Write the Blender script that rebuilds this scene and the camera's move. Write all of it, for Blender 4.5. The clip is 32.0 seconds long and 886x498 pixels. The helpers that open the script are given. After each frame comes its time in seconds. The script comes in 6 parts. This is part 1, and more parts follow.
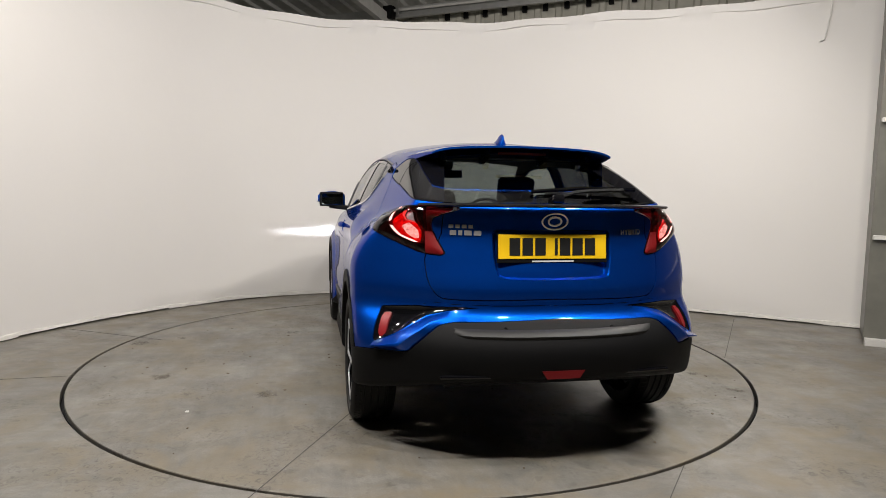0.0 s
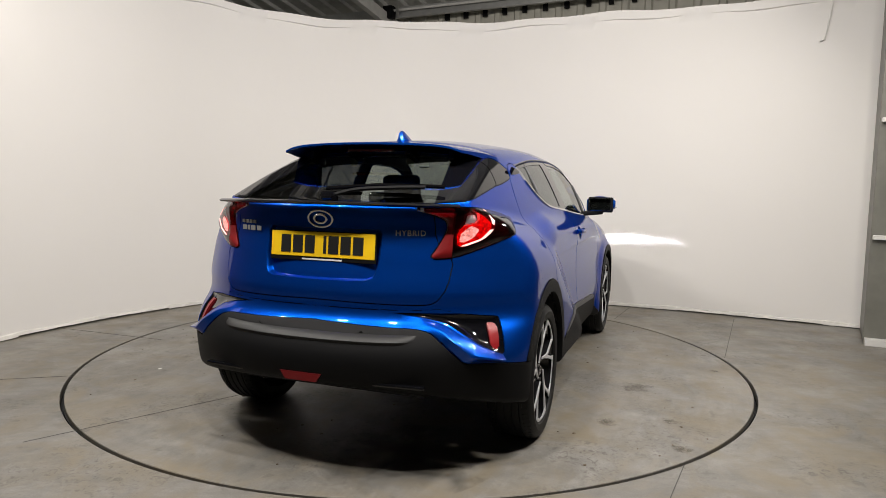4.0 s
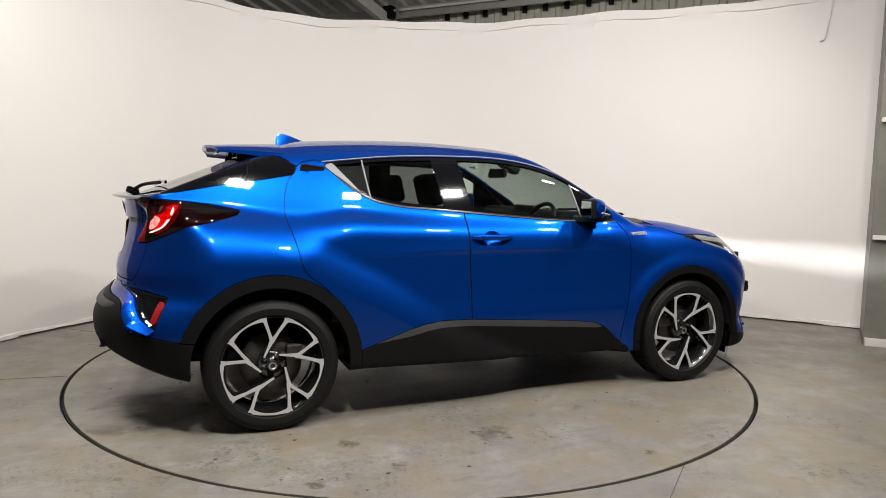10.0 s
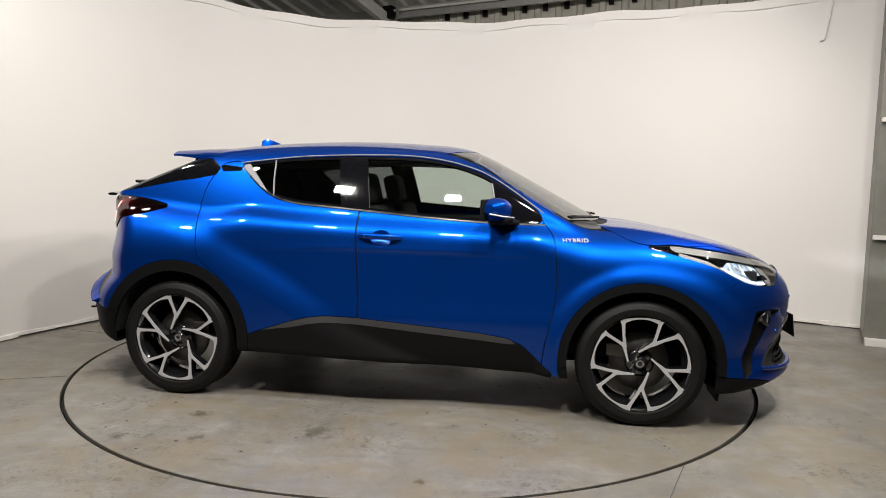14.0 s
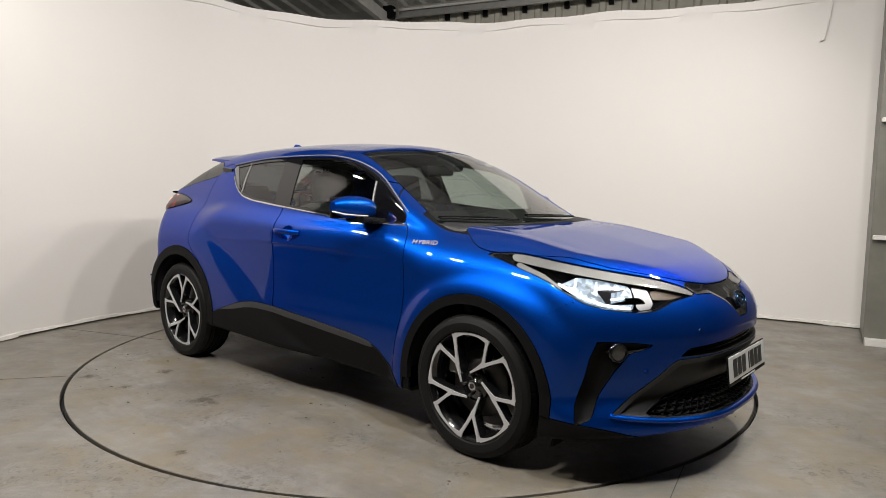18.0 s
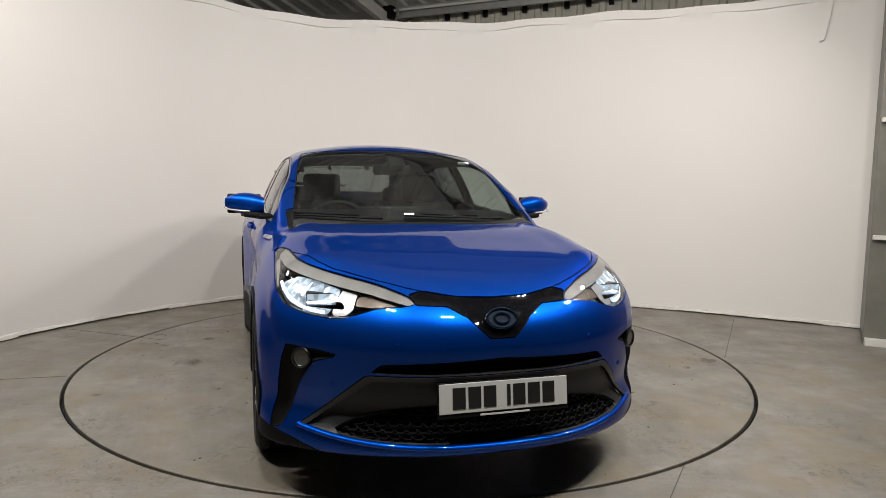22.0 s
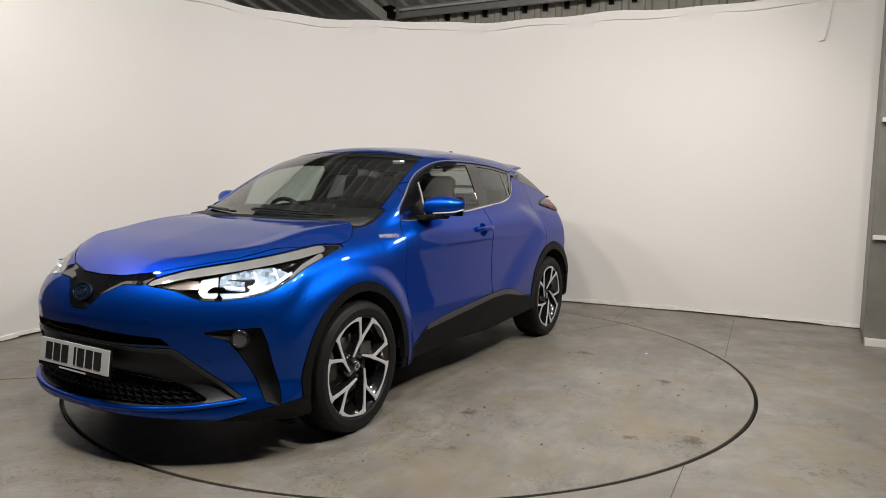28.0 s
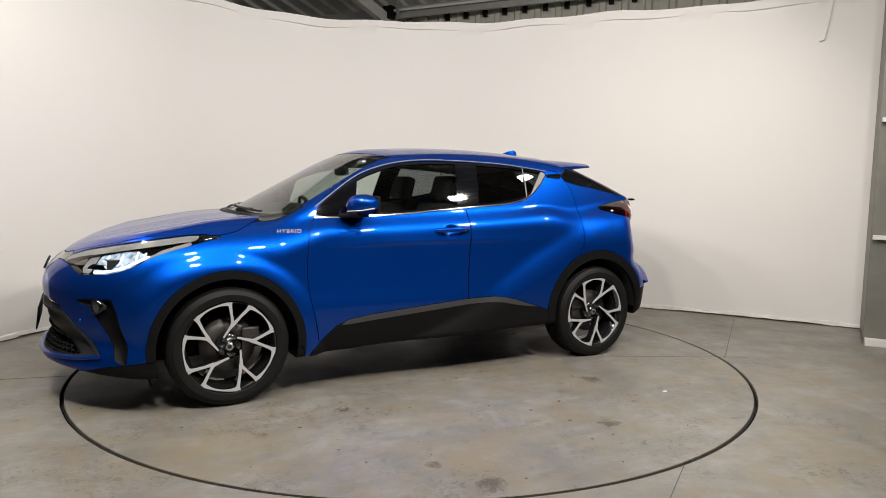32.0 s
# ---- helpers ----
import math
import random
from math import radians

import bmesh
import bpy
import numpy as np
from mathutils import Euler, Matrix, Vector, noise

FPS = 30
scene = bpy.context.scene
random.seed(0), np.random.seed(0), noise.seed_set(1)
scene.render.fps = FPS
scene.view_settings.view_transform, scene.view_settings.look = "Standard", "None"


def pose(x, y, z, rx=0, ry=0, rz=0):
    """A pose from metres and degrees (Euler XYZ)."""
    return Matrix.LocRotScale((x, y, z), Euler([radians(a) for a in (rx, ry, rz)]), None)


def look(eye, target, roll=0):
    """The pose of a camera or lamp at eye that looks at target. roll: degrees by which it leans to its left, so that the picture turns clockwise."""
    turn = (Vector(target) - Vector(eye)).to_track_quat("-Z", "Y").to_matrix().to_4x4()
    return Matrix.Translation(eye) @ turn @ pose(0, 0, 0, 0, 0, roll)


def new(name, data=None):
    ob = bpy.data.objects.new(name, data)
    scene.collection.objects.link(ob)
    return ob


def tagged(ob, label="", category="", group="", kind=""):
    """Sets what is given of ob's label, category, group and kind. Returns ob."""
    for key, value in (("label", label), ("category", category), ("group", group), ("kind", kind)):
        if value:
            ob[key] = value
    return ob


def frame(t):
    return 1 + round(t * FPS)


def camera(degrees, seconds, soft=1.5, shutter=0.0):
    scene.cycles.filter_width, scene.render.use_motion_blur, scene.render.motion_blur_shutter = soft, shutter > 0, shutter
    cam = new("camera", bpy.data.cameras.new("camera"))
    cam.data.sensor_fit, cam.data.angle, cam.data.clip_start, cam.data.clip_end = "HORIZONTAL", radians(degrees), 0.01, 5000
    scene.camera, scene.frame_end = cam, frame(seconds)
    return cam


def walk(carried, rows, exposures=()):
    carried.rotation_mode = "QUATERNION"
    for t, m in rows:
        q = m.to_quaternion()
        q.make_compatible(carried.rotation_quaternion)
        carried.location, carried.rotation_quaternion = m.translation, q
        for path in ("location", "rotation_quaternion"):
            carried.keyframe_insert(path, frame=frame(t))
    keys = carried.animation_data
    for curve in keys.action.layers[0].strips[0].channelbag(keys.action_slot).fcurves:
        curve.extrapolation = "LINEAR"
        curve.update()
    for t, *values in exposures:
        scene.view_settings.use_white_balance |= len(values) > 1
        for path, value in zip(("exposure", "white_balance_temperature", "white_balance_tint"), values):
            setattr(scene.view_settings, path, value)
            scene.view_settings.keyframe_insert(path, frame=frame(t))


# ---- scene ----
# Camera: a phone on a stand, standing still.
EYE = (0.0, 0.0, 1.2564)
cam = camera(67.41, 32.0, soft=0.5)
CAM_POSE = look(EYE, (0.0, 10.0 * math.cos(radians(5.504)), 1.2564 - 10.0 * math.sin(radians(5.504))), roll=0.99)
walk(cam, [(0.0, CAM_POSE), (32.0, CAM_POSE)], exposures=[(0.0, 0.04), (4.0, 0.10), (8.0, 0.21), (12.0, 0.21), (17.0, 0.17), (20.0, 0.06), (24.0, -0.03), (28.0, 0.03), (31.0, 0.14), (32.0, 0.15)])

# Turntable: its centre, its radius, and its steady clockwise turn.
TABLE = (-0.183, 4.812)
TABLE_R = 2.276
TURN_START, TURN_RATE = 101.68, -7.912
CAR_OFFSET = (0.116, -0.310)        # the car's middle, seen from the table's centre


def heading(t):
    return TURN_START + TURN_RATE * t


# ---------------------------------------------------------------- light
world = bpy.data.worlds.new("shed_air")
scene.world = world
world.use_nodes = True
world.node_tree.nodes["Background"].inputs[0].default_value = (0.9, 0.95, 1.0, 1)
world.node_tree.nodes["Background"].inputs[1].default_value = 0.02

# Half a ring of LED floods hangs round the front of the turntable.
RING_R, RING_Z = 3.06, 3.22
RING_WATTS = (22, 36, 46, 54, 56, 55, 47, 31)


# ---------------------------------------------------------------- materials
def mat(name):
    m = bpy.data.materials.new(name)
    m.use_nodes = True
    return m, m.node_tree.nodes, m.node_tree.links, m.node_tree.nodes["Principled BSDF"]


def simple(name, colour, rough=0.5, metal=0.0, coat=0.0, grain=0.0, scale=400.0, spread=0.12, shine=0.5):
    """Plain stuff with slight mottling and a fine grain."""
    m, n, l, b = mat(name)
    b.inputs["Roughness"].default_value, b.inputs["Metallic"].default_value = rough, metal
    b.inputs["Coat Weight"].default_value = coat
    b.inputs["Specular IOR Level"].default_value = shine
    b.inputs["Coat Roughness"].default_value = 0.04
    tex = n.new("ShaderNodeTexNoise")
    tex.inputs["Scale"].default_value, tex.inputs["Detail"].default_value = 9.0, 6.0
    geo = n.new("ShaderNodeTexCoord")
    l.new(geo.outputs["Object"], tex.inputs["Vector"])
    ramp = n.new("ShaderNodeMapRange")
    ramp.inputs["To Min"].default_value, ramp.inputs["To Max"].default_value = 1 - spread, 1 + spread
    l.new(tex.outputs["Fac"], ramp.inputs["Value"])
    mul = n.new("ShaderNodeVectorMath")
    mul.operation = "SCALE"
    mul.inputs[0].default_value = colour[:3]
    l.new(ramp.outputs["Result"], mul.inputs["Scale"])
    l.new(mul.outputs["Vector"], b.inputs["Base Color"])
    if grain:
        fine = n.new("ShaderNodeTexNoise")
        fine.inputs["Scale"].default_value = scale
        l.new(geo.outputs["Object"], fine.inputs["Vector"])
        bump = n.new("ShaderNodeBump")
        bump.inputs["Strength"].default_value, bump.inputs["Distance"].default_value = grain, 0.001
        l.new(fine.outputs["Fac"], bump.inputs["Height"])
        l.new(bump.outputs["Normal"], b.inputs["Normal"])
    return m


def glowing(name, colour, strength, facets=0.0, low=0.15, high=1.9):
    """Gives off light; facets: how far its strength sparkles from facet to facet, at that many to the metre."""
    m, n, l, b = mat(name)
    if facets:
        cells = n.new("ShaderNodeTexVoronoi")
        cells.inputs["Scale"].default_value = facets
        geo = n.new("ShaderNodeTexCoord")
        l.new(geo.outputs["Object"], cells.inputs["Vector"])
        level = n.new("ShaderNodeMapRange")
        level.inputs["To Min"].default_value, level.inputs["To Max"].default_value = strength * low, strength * high
        l.new(cells.outputs["Color"], level.inputs["Value"])
        l.new(level.outputs["Result"], b.inputs["Emission Strength"])
    b.inputs["Base Color"].default_value = (0.15 * colour[0], 0.15 * colour[1], 0.15 * colour[2], 1)
    b.inputs["Emission Color"].default_value = (*colour, 1)
    b.inputs["Emission Strength"].default_value = strength
    b.inputs["Roughness"].default_value = 0.2
    return m


def glass(name, tint, rough=0.0, gloss=1.5):
    """A thin pane: clear or tinted, with the mirror gloss of glass."""
    m, n, l, b = mat(name)
    out = n["Material Output"]
    clear, shine, mix = n.new("ShaderNodeBsdfTransparent"), n.new("ShaderNodeBsdfGlossy"), n.new("ShaderNodeMixShader")
    clear.inputs["Color"].default_value = (*tint, 1)
    shine.inputs["Roughness"].default_value = rough
    face = n.new("ShaderNodeLayerWeight")
    face.inputs["Blend"].default_value = 0.5
    steep, total = n.new("ShaderNodeMath"), n.new("ShaderNodeMath")
    steep.operation, total.operation = "POWER", "MULTIPLY_ADD"
    steep.inputs[1].default_value = 4.5
    base = ((gloss - 1) / (gloss + 1)) ** 2 * 1.6
    total.inputs[1].default_value, total.inputs[2].default_value = 1 - base, base
    l.new(face.outputs["Facing"], steep.inputs[0])
    l.new(steep.outputs["Value"], total.inputs[0])
    l.new(total.outputs["Value"], mix.inputs["Fac"])
    l.new(clear.outputs["BSDF"], mix.inputs[1])
    l.new(shine.outputs["BSDF"], mix.inputs[2])
    l.new(mix.outputs["Shader"], out.inputs["Surface"])
    return m


def car_paint():
    m, n, l, b = mat("blue_metallic_paint")
    b.inputs["Metallic"].default_value = 0.82
    b.inputs["Roughness"].default_value = 0.38
    b.inputs["Specular IOR Level"].default_value = 0.05
    b.inputs["Specular Tint"].default_value = (0.01, 0.08, 0.42, 1)
    b.inputs["Coat Weight"].default_value, b.inputs["Coat Roughness"].default_value = 0.85, 0.025
    b.inputs["Coat IOR"].default_value = 1.38
    geo = n.new("ShaderNodeTexCoord")
    flake = n.new("ShaderNodeTexVoronoi")
    flake.inputs["Scale"].default_value = 1400.0
    l.new(geo.outputs["Object"], flake.inputs["Vector"])
    mixc = n.new("ShaderNodeMix")
    mixc.data_type = "RGBA"
    mixc.inputs["A"].default_value, mixc.inputs["B"].default_value = (0.0004, 0.023, 0.19, 1), (0.0013, 0.076, 0.47, 1)
    l.new(flake.outputs["Color"], mixc.inputs["Factor"])
    l.new(mixc.outputs["Result"], b.inputs["Base Color"])
    dust = n.new("ShaderNodeTexNoise")
    dust.inputs["Scale"].default_value, dust.inputs["Detail"].default_value = 3.0, 8.0
    l.new(geo.outputs["Object"], dust.inputs["Vector"])
    rng = n.new("ShaderNodeMapRange")
    rng.inputs["To Min"].default_value, rng.inputs["To Max"].default_value = 0.008, 0.03
    l.new(dust.outputs["Fac"], rng.inputs["Value"])
    l.new(rng.outputs["Result"], b.inputs["Coat Roughness"])
    return m


def concrete(name, seed, light=0.22):
    """Power-floated grey concrete with scuffs, tyre dust and patches."""
    m, n, l, b = mat(name)
    geo = n.new("ShaderNodeTexCoord")
    shift = n.new("ShaderNodeVectorMath")
    shift.inputs[1].default_value = (seed * 3.7, seed * 1.9, 0)
    l.new(geo.outputs["Object"], shift.inputs[0])

    def noise_tex(scale, detail, rough=0.6, warp=0.0):
        t = n.new("ShaderNodeTexNoise")
        t.inputs["Scale"].default_value, t.inputs["Detail"].default_value, t.inputs["Roughness"].default_value = scale, detail, rough
        t.inputs["Distortion"].default_value = warp
        l.new(shift.outputs["Vector"], t.inputs["Vector"])
        return t.outputs["Fac"]

    def span(v, lo, hi, a, c):
        r = n.new("ShaderNodeMapRange")
        r.inputs["From Min"].default_value, r.inputs["From Max"].default_value = lo, hi
        r.inputs["To Min"].default_value, r.inputs["To Max"].default_value = a, c
        l.new(v, r.inputs["Value"])
        return r.outputs["Result"]

    def times(a, c):
        r = n.new("ShaderNodeMath")
        r.operation = "MULTIPLY"
        l.new(a, r.inputs[0])
        l.new(c, r.inputs[1])
        return r.outputs["Value"]

    cloud = span(noise_tex(1.1, 5, 0.55, 0.6), 0.3, 0.7, 0.84, 1.14)
    blotch = span(noise_tex(5.0, 8, 0.65, 1.2), 0.36, 0.66, 0.86, 1.10)
    spots = span(noise_tex(13.0, 4, 0.5), 0.62, 0.74, 1.0, 0.70)
    grit = span(noise_tex(120.0, 3), 0.3, 0.7, 0.90, 1.10)
    along = n.new("ShaderNodeMapping")
    along.inputs["Rotation"].default_value, along.inputs["Scale"].default_value = (0, 0, 0.5 + seed), (1.3, 9.0, 1.0)
    l.new(shift.outputs["Vector"], along.inputs["Vector"])
    scrape = n.new("ShaderNodeTexNoise")
    scrape.inputs["Scale"].default_value, scrape.inputs["Detail"].default_value, scrape.inputs["Distortion"].default_value = 2.2, 7.0, 0.9
    l.new(along.outputs["Vector"], scrape.inputs["Vector"])
    wipe = span(scrape.outputs["Fac"], 0.38, 0.64, 0.93, 1.06)
    patch = span(noise_tex(3.1, 5, 0.6, 1.8), 0.53, 0.565, 1.0, 1.13)
    stain = span(noise_tex(6.5, 3, 0.5, 0.4), 0.69, 0.72, 1.0, 0.72)
    level = times(times(times(cloud, blotch), times(spots, grit)), times(wipe, times(patch, stain)))
    col = n.new("ShaderNodeVectorMath")
    col.operation = "SCALE"
    col.inputs[0].default_value = (light * 1.00, light * 0.95, light * 0.86)
    l.new(level, col.inputs["Scale"])
    tan = n.new("ShaderNodeMix")
    tan.data_type = "RGBA"
    l.new(span(noise_tex(2.6, 9, 0.7, 0.8), 0.42, 0.66, 0.0, 1.0), tan.inputs["Factor"])
    l.new(col.outputs["Vector"], tan.inputs["A"])
    tan.inputs["B"].default_value = (light * 1.02, light * 0.86, light * 0.61, 1)
    grime = n.new("ShaderNodeMix")
    grime.data_type = "RGBA"
    l.new(times(span(noise_tex(1.6, 3, 0.5), 0.48, 0.60, 0.0, 1.0), span(noise_tex(22.0, 6, 0.7, 1.5), 0.52, 0.64, 0.0, 0.8)), grime.inputs["Factor"])
    l.new(tan.outputs["Result"], grime.inputs["A"])
    grime.inputs["B"].default_value = (light * 0.42, light * 0.37, light * 0.30, 1)
    l.new(grime.outputs["Result"], b.inputs["Base Color"])
    l.new(span(noise_tex(2.3, 6), 0.35, 0.7, 0.30, 0.6), b.inputs["Roughness"])
    bump = n.new("ShaderNodeBump")
    bump.inputs["Strength"].default_value, bump.inputs["Distance"].default_value = 0.25, 0.002
    l.new(noise_tex(60.0, 6), bump.inputs["Height"])
    l.new(bump.outputs["Normal"], b.inputs["Normal"])
    return m


PAINT = car_paint()
BLACK_GLOSS = simple("black_gloss_trim", (0.003, 0.003, 0.004), 0.05, 0, 0.25, spread=0.05, shine=0.4)
BLACK_TRIM = simple("black_grained_plastic", (0.0042, 0.0042, 0.0046), 0.58, 0, 0, 0.25, 900, 0.1, 0.12)
GREY_TRIM = simple("satin_grey_plastic", (0.045, 0.045, 0.047), 0.36, 0.2, 0, 0.2, 900, 0.08)
SEAM = simple("dark_gap", (0.004, 0.004, 0.005), 0.8)
RUBBER = simple("tyre_rubber", (0.008, 0.008, 0.008), 0.55, 0, 0, 0.3, 260, 0.25, 0.16)
CHROME = simple("chrome", (0.75, 0.75, 0.77), 0.09, 1.0, spread=0.03)
SATIN = simple("satin_chrome", (0.62, 0.62, 0.63), 0.28, 1.0, spread=0.04)
MACHINED = simple("machined_alloy", (0.58, 0.58, 0.60), 0.38, 0.45, 0.3, spread=0.06)
WHEEL_BLACK = simple("gloss_black_alloy", (0.008, 0.008, 0.009), 0.16, 0, 0.7, spread=0.05)
STEEL = simple("brake_steel", (0.13, 0.125, 0.12), 0.5, 1.0, spread=0.15)
CABIN = simple("dark_cabin_plastic", (0.010, 0.010, 0.011), 0.55, 0, 0, 0.3, 500)
CLOTH = simple("black_seat_cloth", (0.006, 0.006, 0.0065), 0.9, 0, 0, 0.6, 700, 0.2)
LINING = simple("grey_roof_lining", (0.30, 0.295, 0.285), 0.9, 0, 0, 0.3, 700, 0.08)
CLEAR = glass("clear_glass", (0.74, 0.81, 0.77))
SCREEN = glass("windscreen_glass", (0.50, 0.56, 0.53), gloss=1.85)
PRIVACY = glass("privacy_glass", (0.20, 0.215, 0.22), gloss=1.5)
REAR_GLASS = glass("dark_rear_glass", (0.40, 0.42, 0.41), gloss=1.5)
LENS = glass("clear_lamp_lens", (0.95, 0.96, 0.97), gloss=1.45)
RED_LENS = glass("red_lamp_lens", (0.62, 0.02, 0.03), gloss=1.5)
SMOKED_LENS = glass("smoked_lamp_lens", (0.28, 0.03, 0.04), gloss=1.5)
YELLOW = simple("yellow_plate", (0.80, 0.50, 0.01), 0.35, spread=0.03)
WHITE_PLATE = simple("white_plate", (0.52, 0.53, 0.52), 0.35, spread=0.03)
INK = simple("black_lettering", (0.012, 0.012, 0.012), 0.4)
LED_WHITE = glowing("headlamp_led", (0.78, 0.89, 1.0), 2.6, 90.0, 0.6, 1.4)
BEAM_LED = glowing("beam_led", (0.92, 0.96, 1.0), 26000.0)
TAIL_LED = glowing("tail_lamp_led", (1.0, 0.05, 0.045), 0.95, 110.0)
TAIL_WARM = glowing("tail_lamp_core", (1.0, 0.52, 0.47), 1.5)
TAIL_CORE = glowing("tail_lamp_bright_red", (1.0, 0.32, 0.28), 0.95, 110.0, 0.4, 1.6)
FOG_RED = simple("dark_red_lamp_plastic", (0.13, 0.005, 0.007), 0.3, 0, 0.2, 0.3, 300, 0.2, 0.3)
REFLEX = simple("red_reflex_plastic", (0.20, 0.006, 0.008), 0.35, 0, 0.2, 0.4, 300, 0.2, 0.4)
RED_REFLECTOR = simple("red_reflector", (0.15, 0.005, 0.006), 0.5, 0, 0.0, 0.6, 300, 0.3, 0.15)


# ---------------------------------------------------------------- mesh helpers
def mesh_of(name, verts, faces, material, smooth=True):
    me = bpy.data.meshes.new(name)
    me.from_pydata([tuple(map(float, v)) for v in verts], [], [tuple(map(int, f)) for f in faces])
    me.materials.append(material)
    if smooth:
        me.polygons.foreach_set("use_smooth", [True] * len(me.polygons))
    me.update()
    return me


def part(name, bm, material, parent=None, label="", smooth=False):
    """Links a bmesh (or a finished mesh) as one object under its thing."""
    if isinstance(bm, bmesh.types.BMesh):
        me = bpy.data.meshes.new(name)
        bmesh.ops.recalc_face_normals(bm, faces=bm.faces)
        bm.to_mesh(me)
        bm.free()
        me.materials.append(material)
        if smooth:
            me.polygons.foreach_set("use_smooth", [True] * len(me.polygons))
            me.set_sharp_from_angle(angle=radians(35))
    else:
        me = bm
    ob = new(name, me)
    ob.parent = parent
    if label:
        tagged(ob, label=label)
    return ob


def add_box(bm, size, m=Matrix(), bevel=0.0, segments=2):
    made = bmesh.ops.create_cube(bm, size=1.0, matrix=m @ Matrix.Diagonal((*size, 1)))
    if bevel:
        edges = list({e for v in made["verts"] for e in v.link_edges})
        bmesh.ops.bevel(bm, geom=edges, offset=bevel, segments=segments, affect="EDGES", profile=0.6)
    return bm


def box(size, m=Matrix(), bevel=0.0, segments=2):
    return add_box(bmesh.new(), size, m, bevel, segments)


def add_tube(bm, r1, r2, depth, m=Matrix(), segments=24):
    bmesh.ops.create_cone(bm, cap_ends=True, segments=segments, radius1=r1, radius2=r2, depth=depth, matrix=m)
    return bm


def lathe(profile, segments=48, closed=False):
    """Turns (radius, along) points round the y axis."""
    v, f, k = [], [], len(profile)
    for i in range(segments):
        a = 2 * math.pi * i / segments
        for r, y in profile:
            v.append((r * math.cos(a), y, r * math.sin(a)))
    for i in range(segments):
        j = (i + 1) % segments
        for q in range(k if closed else k - 1):
            w = (q + 1) % k
            f.append((i * k + q, i * k + w, j * k + w, j * k + q))
    return v, f


def sweep(points, radius, sides=8, flat=1.0):
    """A rod along points, as a bmesh."""
    bm, rings = bmesh.new(), []
    pts = [Vector(p) for p in points]
    for i, p in enumerate(pts):
        d = (pts[min(i + 1, len(pts) - 1)] - pts[max(i - 1, 0)]).normalized()
        side = d.cross(Vector((0, 0, 1)))
        side = side.normalized() if side.length > 1e-4 else Vector((1, 0, 0))
        up = side.cross(d)
        rings.append([bm.verts.new(p + radius * (math.cos(a) * side + flat * math.sin(a) * up)) for a in [2 * math.pi * s / sides for s in range(sides)]])
    for a, b in zip(rings, rings[1:]):
        for s in range(sides):
            bm.faces.new((a[s], a[(s + 1) % sides], b[(s + 1) % sides], b[s]))
    bm.faces.new(rings[0])
    bm.faces.new(rings[-1][::-1])
    return bm


def prism(outline, depth, m=Matrix(), bevel=0.0):
    """A plate with that outline in its own x and y, depth thick."""
    bm = bmesh.new()
    low = [bm.verts.new(m @ Vector((x, y, -depth / 2))) for x, y in outline]
    top = [bm.verts.new(m @ Vector((x, y, depth / 2))) for x, y in outline]
    k = len(outline)
    bm.faces.new(low[::-1])
    face = bm.faces.new(top)
    for i in range(k):
        bm.faces.new((low[i], low[(i + 1) % k], top[(i + 1) % k], top[i]))
    if bevel:
        bmesh.ops.bevel(bm, geom=list(face.edges), offset=bevel, segments=2, affect="EDGES")
    return bm


def spline(x, xs, ys):
    """A smooth curve through a few points, flat outside them."""
    xs, ys = np.asarray(xs, float), np.asarray(ys, float)
    slope = np.gradient(ys, xs)
    x = np.clip(x, xs[0], xs[-1])
    i = np.clip(np.searchsorted(xs, x) - 1, 0, len(xs) - 2)
    h = xs[i + 1] - xs[i]
    t = (x - xs[i]) / h
    return ((2 * t ** 3 - 3 * t ** 2 + 1) * ys[i] + (t ** 3 - 2 * t ** 2 + t) * h * slope[i]
            + (3 * t ** 2 - 2 * t ** 3) * ys[i + 1] + (t ** 3 - t ** 2) * h * slope[i + 1])


def smax(a, b, k):
    return np.maximum(a, b) + np.maximum(k - np.abs(a - b), 0) ** 2 / (4 * k)


def smin(a, b, k):
    return -smax(-a, -b, k)


# ---------------------------------------------------------------- the shed and the white surround
WALL_LINE = [(-3.45, 4.3), (-3.385, 5.0), (-3.215, 5.46), (-2.77, 6.27), (-2.13, 7.03), (-1.24, 7.52), (-0.3, 7.66),
             (0.6, 7.50), (1.59, 7.14), (2.59, 6.71), (3.37, 6.31), (3.87, 6.05)]
WALL_TOP = 3.06


def curve_through(points, step):
    """Even points along a smooth line through these."""
    p = np.array(points, float)
    d = np.concatenate([[0], np.cumsum(np.linalg.norm(np.diff(p, axis=0), axis=1))])
    s = np.linspace(0, d[-1], int(d[-1] / step) + 1)
    return np.stack([spline(s, d, p[:, i]) for i in range(p.shape[1])], -1)


